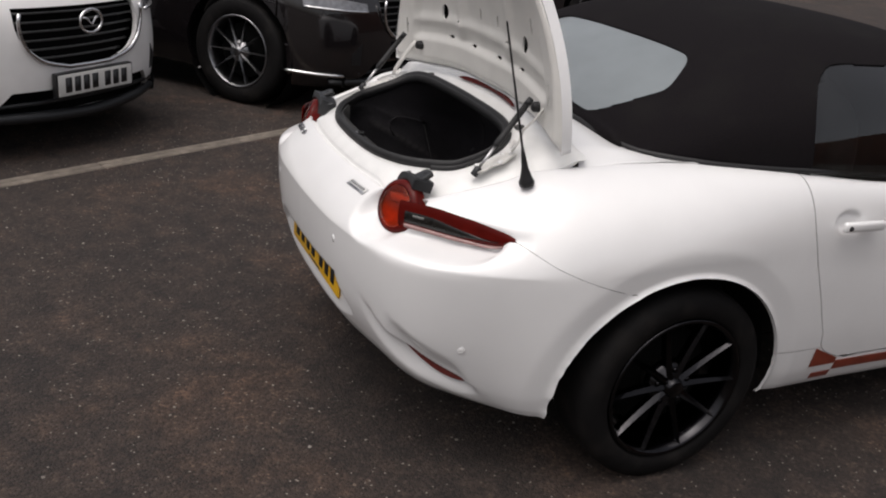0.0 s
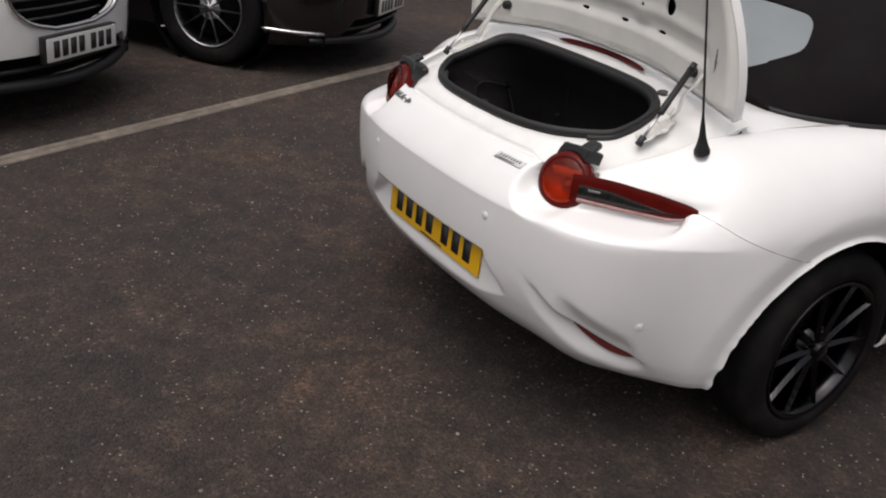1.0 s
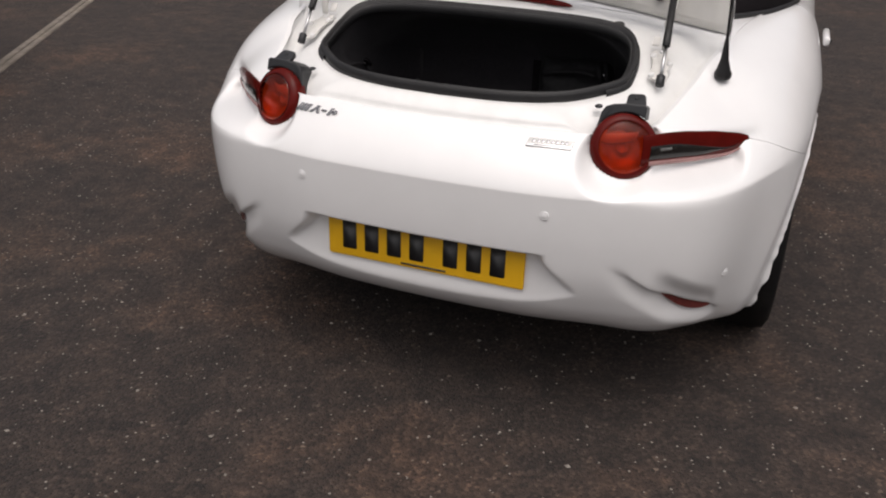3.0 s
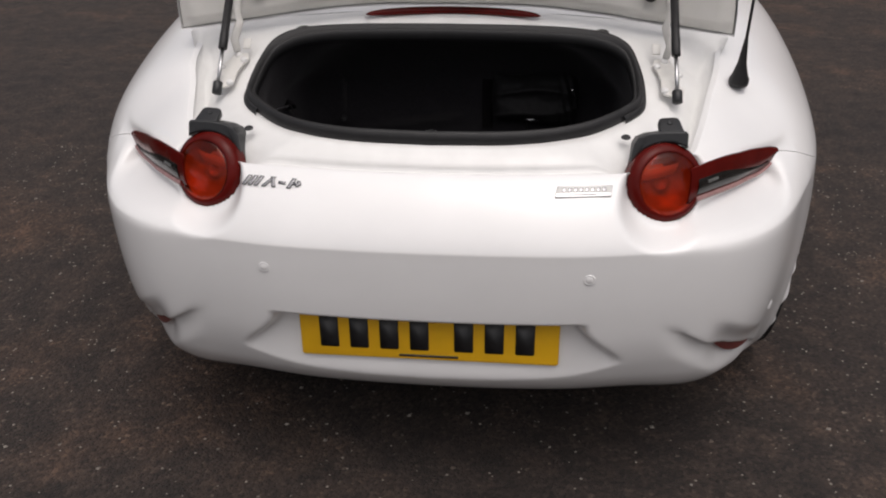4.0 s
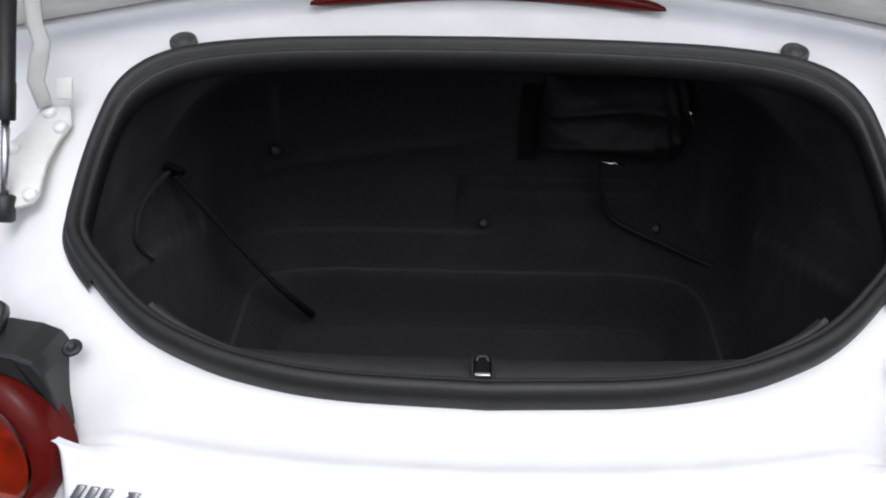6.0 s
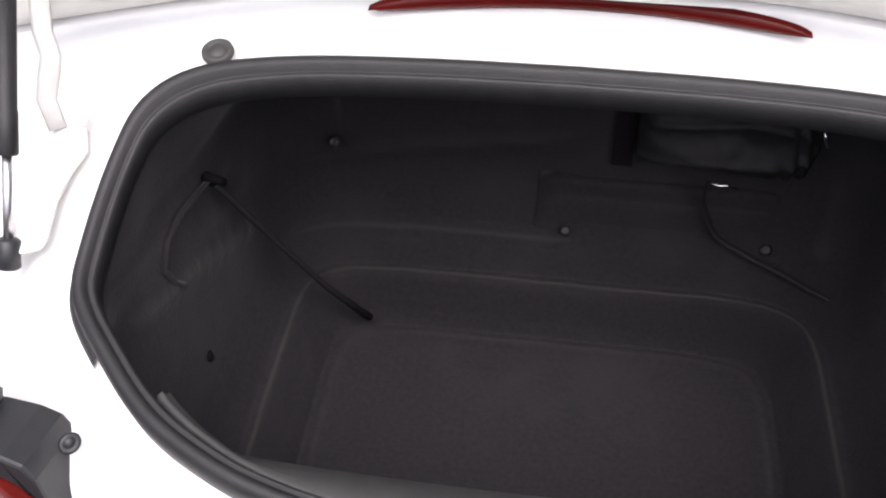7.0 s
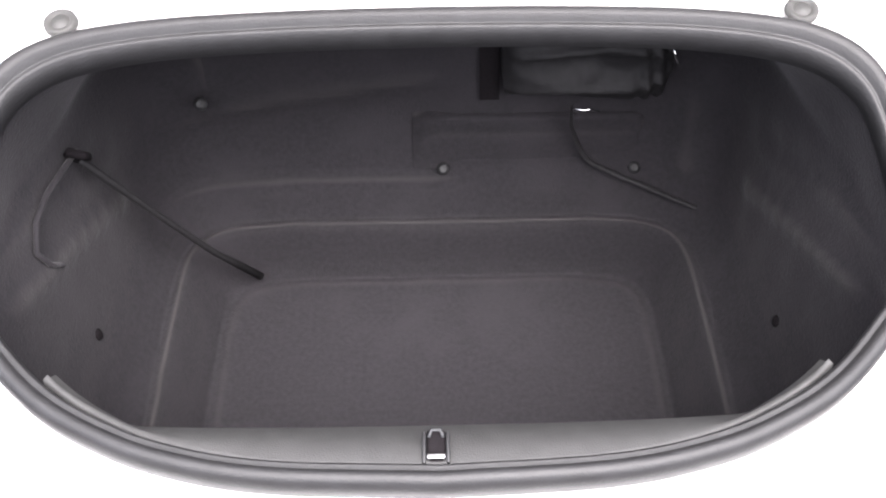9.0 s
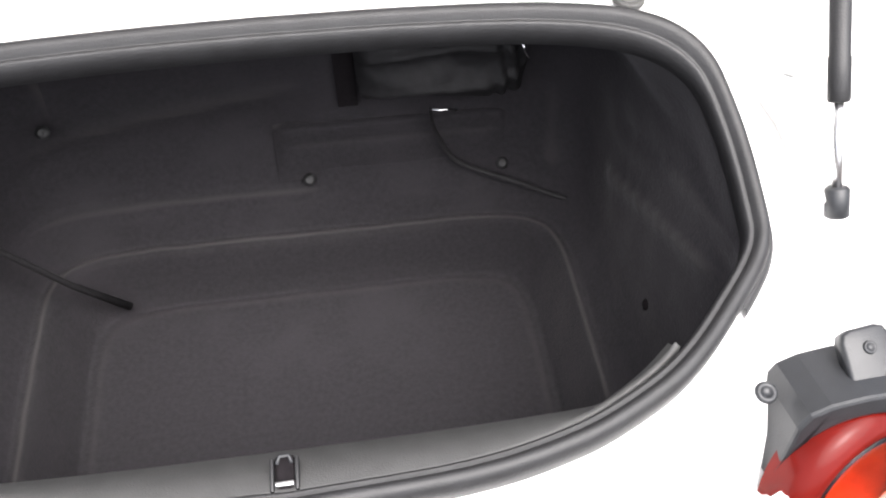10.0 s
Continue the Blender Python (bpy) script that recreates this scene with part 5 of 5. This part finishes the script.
    part("underbody", block((W * 1.7, 3.6, .25), (0, -2.1, .38), .05), SHADOW, car)
    return car


HEADGLASS = mat("headlamp_lens", (0.25, 0.25, 0.26), 0.05, metal=0.6, coat=1.0, spread=0.3, scale=30)
DARKPAINT = mat("dark_brown_black_paint", (0.012, 0.010, 0.011), 0.16, metal=0.3, coat=1.0, spread=0.15, scale=30)
BRIGHTALLOY = mat("machined_alloy", (0.30, 0.30, 0.31), 0.3, metal=1.0, spread=0.2, scale=30)
SLAT = mat("grille_grey", (0.10, 0.10, 0.10), 0.3, metal=0.7, spread=0.2, scale=40)
HEAD = math.atan2(.666, .746)
fwd, left = Vector((.746, .666, 0)), Vector((-.666, .746, 0))
pc = Vector((-2.518, -.491, 0))
DUSTYWHITE = mat("dusty_white_paint", (0.87, 0.86, 0.85), 0.3, coat=0.5, spread=0.04, scale=8)
WHITECAR = suv("white_crossover", "white crossover with dark grille and white number plate, parked", pc - fwd * .03, HEAD, DUSTYWHITE, .88, .635, .335,
               dict(slat=SLAT, plate_y=.03, plate_z=.395, alloy=DARKWHEEL))
DARKCAR = suv("dark_crossover", "dark brown-black crossover with bright alloy wheels, parked", pc + left * 2.315 + fwd * .766, HEAD, DARKPAINT, .92, .66, .36,
              dict(slat=SLAT, plate_y=.03, plate_z=.44, alloy=BRIGHTALLOY, blade=True))

FARCAR = suv("dark_crossover", "black crossover parked further along the row", pc + left * 7.75 + fwd * 1.85, HEAD, DARKPAINT, .92, .66, .36,
             dict(slat=SLAT, plate_y=.03, plate_z=.44, alloy=BRIGHTALLOY))

# brick wall that closes the yard
BRICK = mat("brown_brick", (0.11, 0.05, 0.035), 0.9, spread=0.35, scale=9, bump=0.4, bump_scale=60, dirt=(0.06, 0.04, 0.03), dirt_scale=.8)
tagged(part("wall_far", block((80, .25, 5.0), (0, 0, 2.5), .02), BRICK, m=Matrix.Translation((-9, 30, 0)) @ Matrix.Rotation(HEAD - math.pi / 2 + .1, 4, "Z")), "plain brown brick wall behind the car park", "wall", kind="structure")
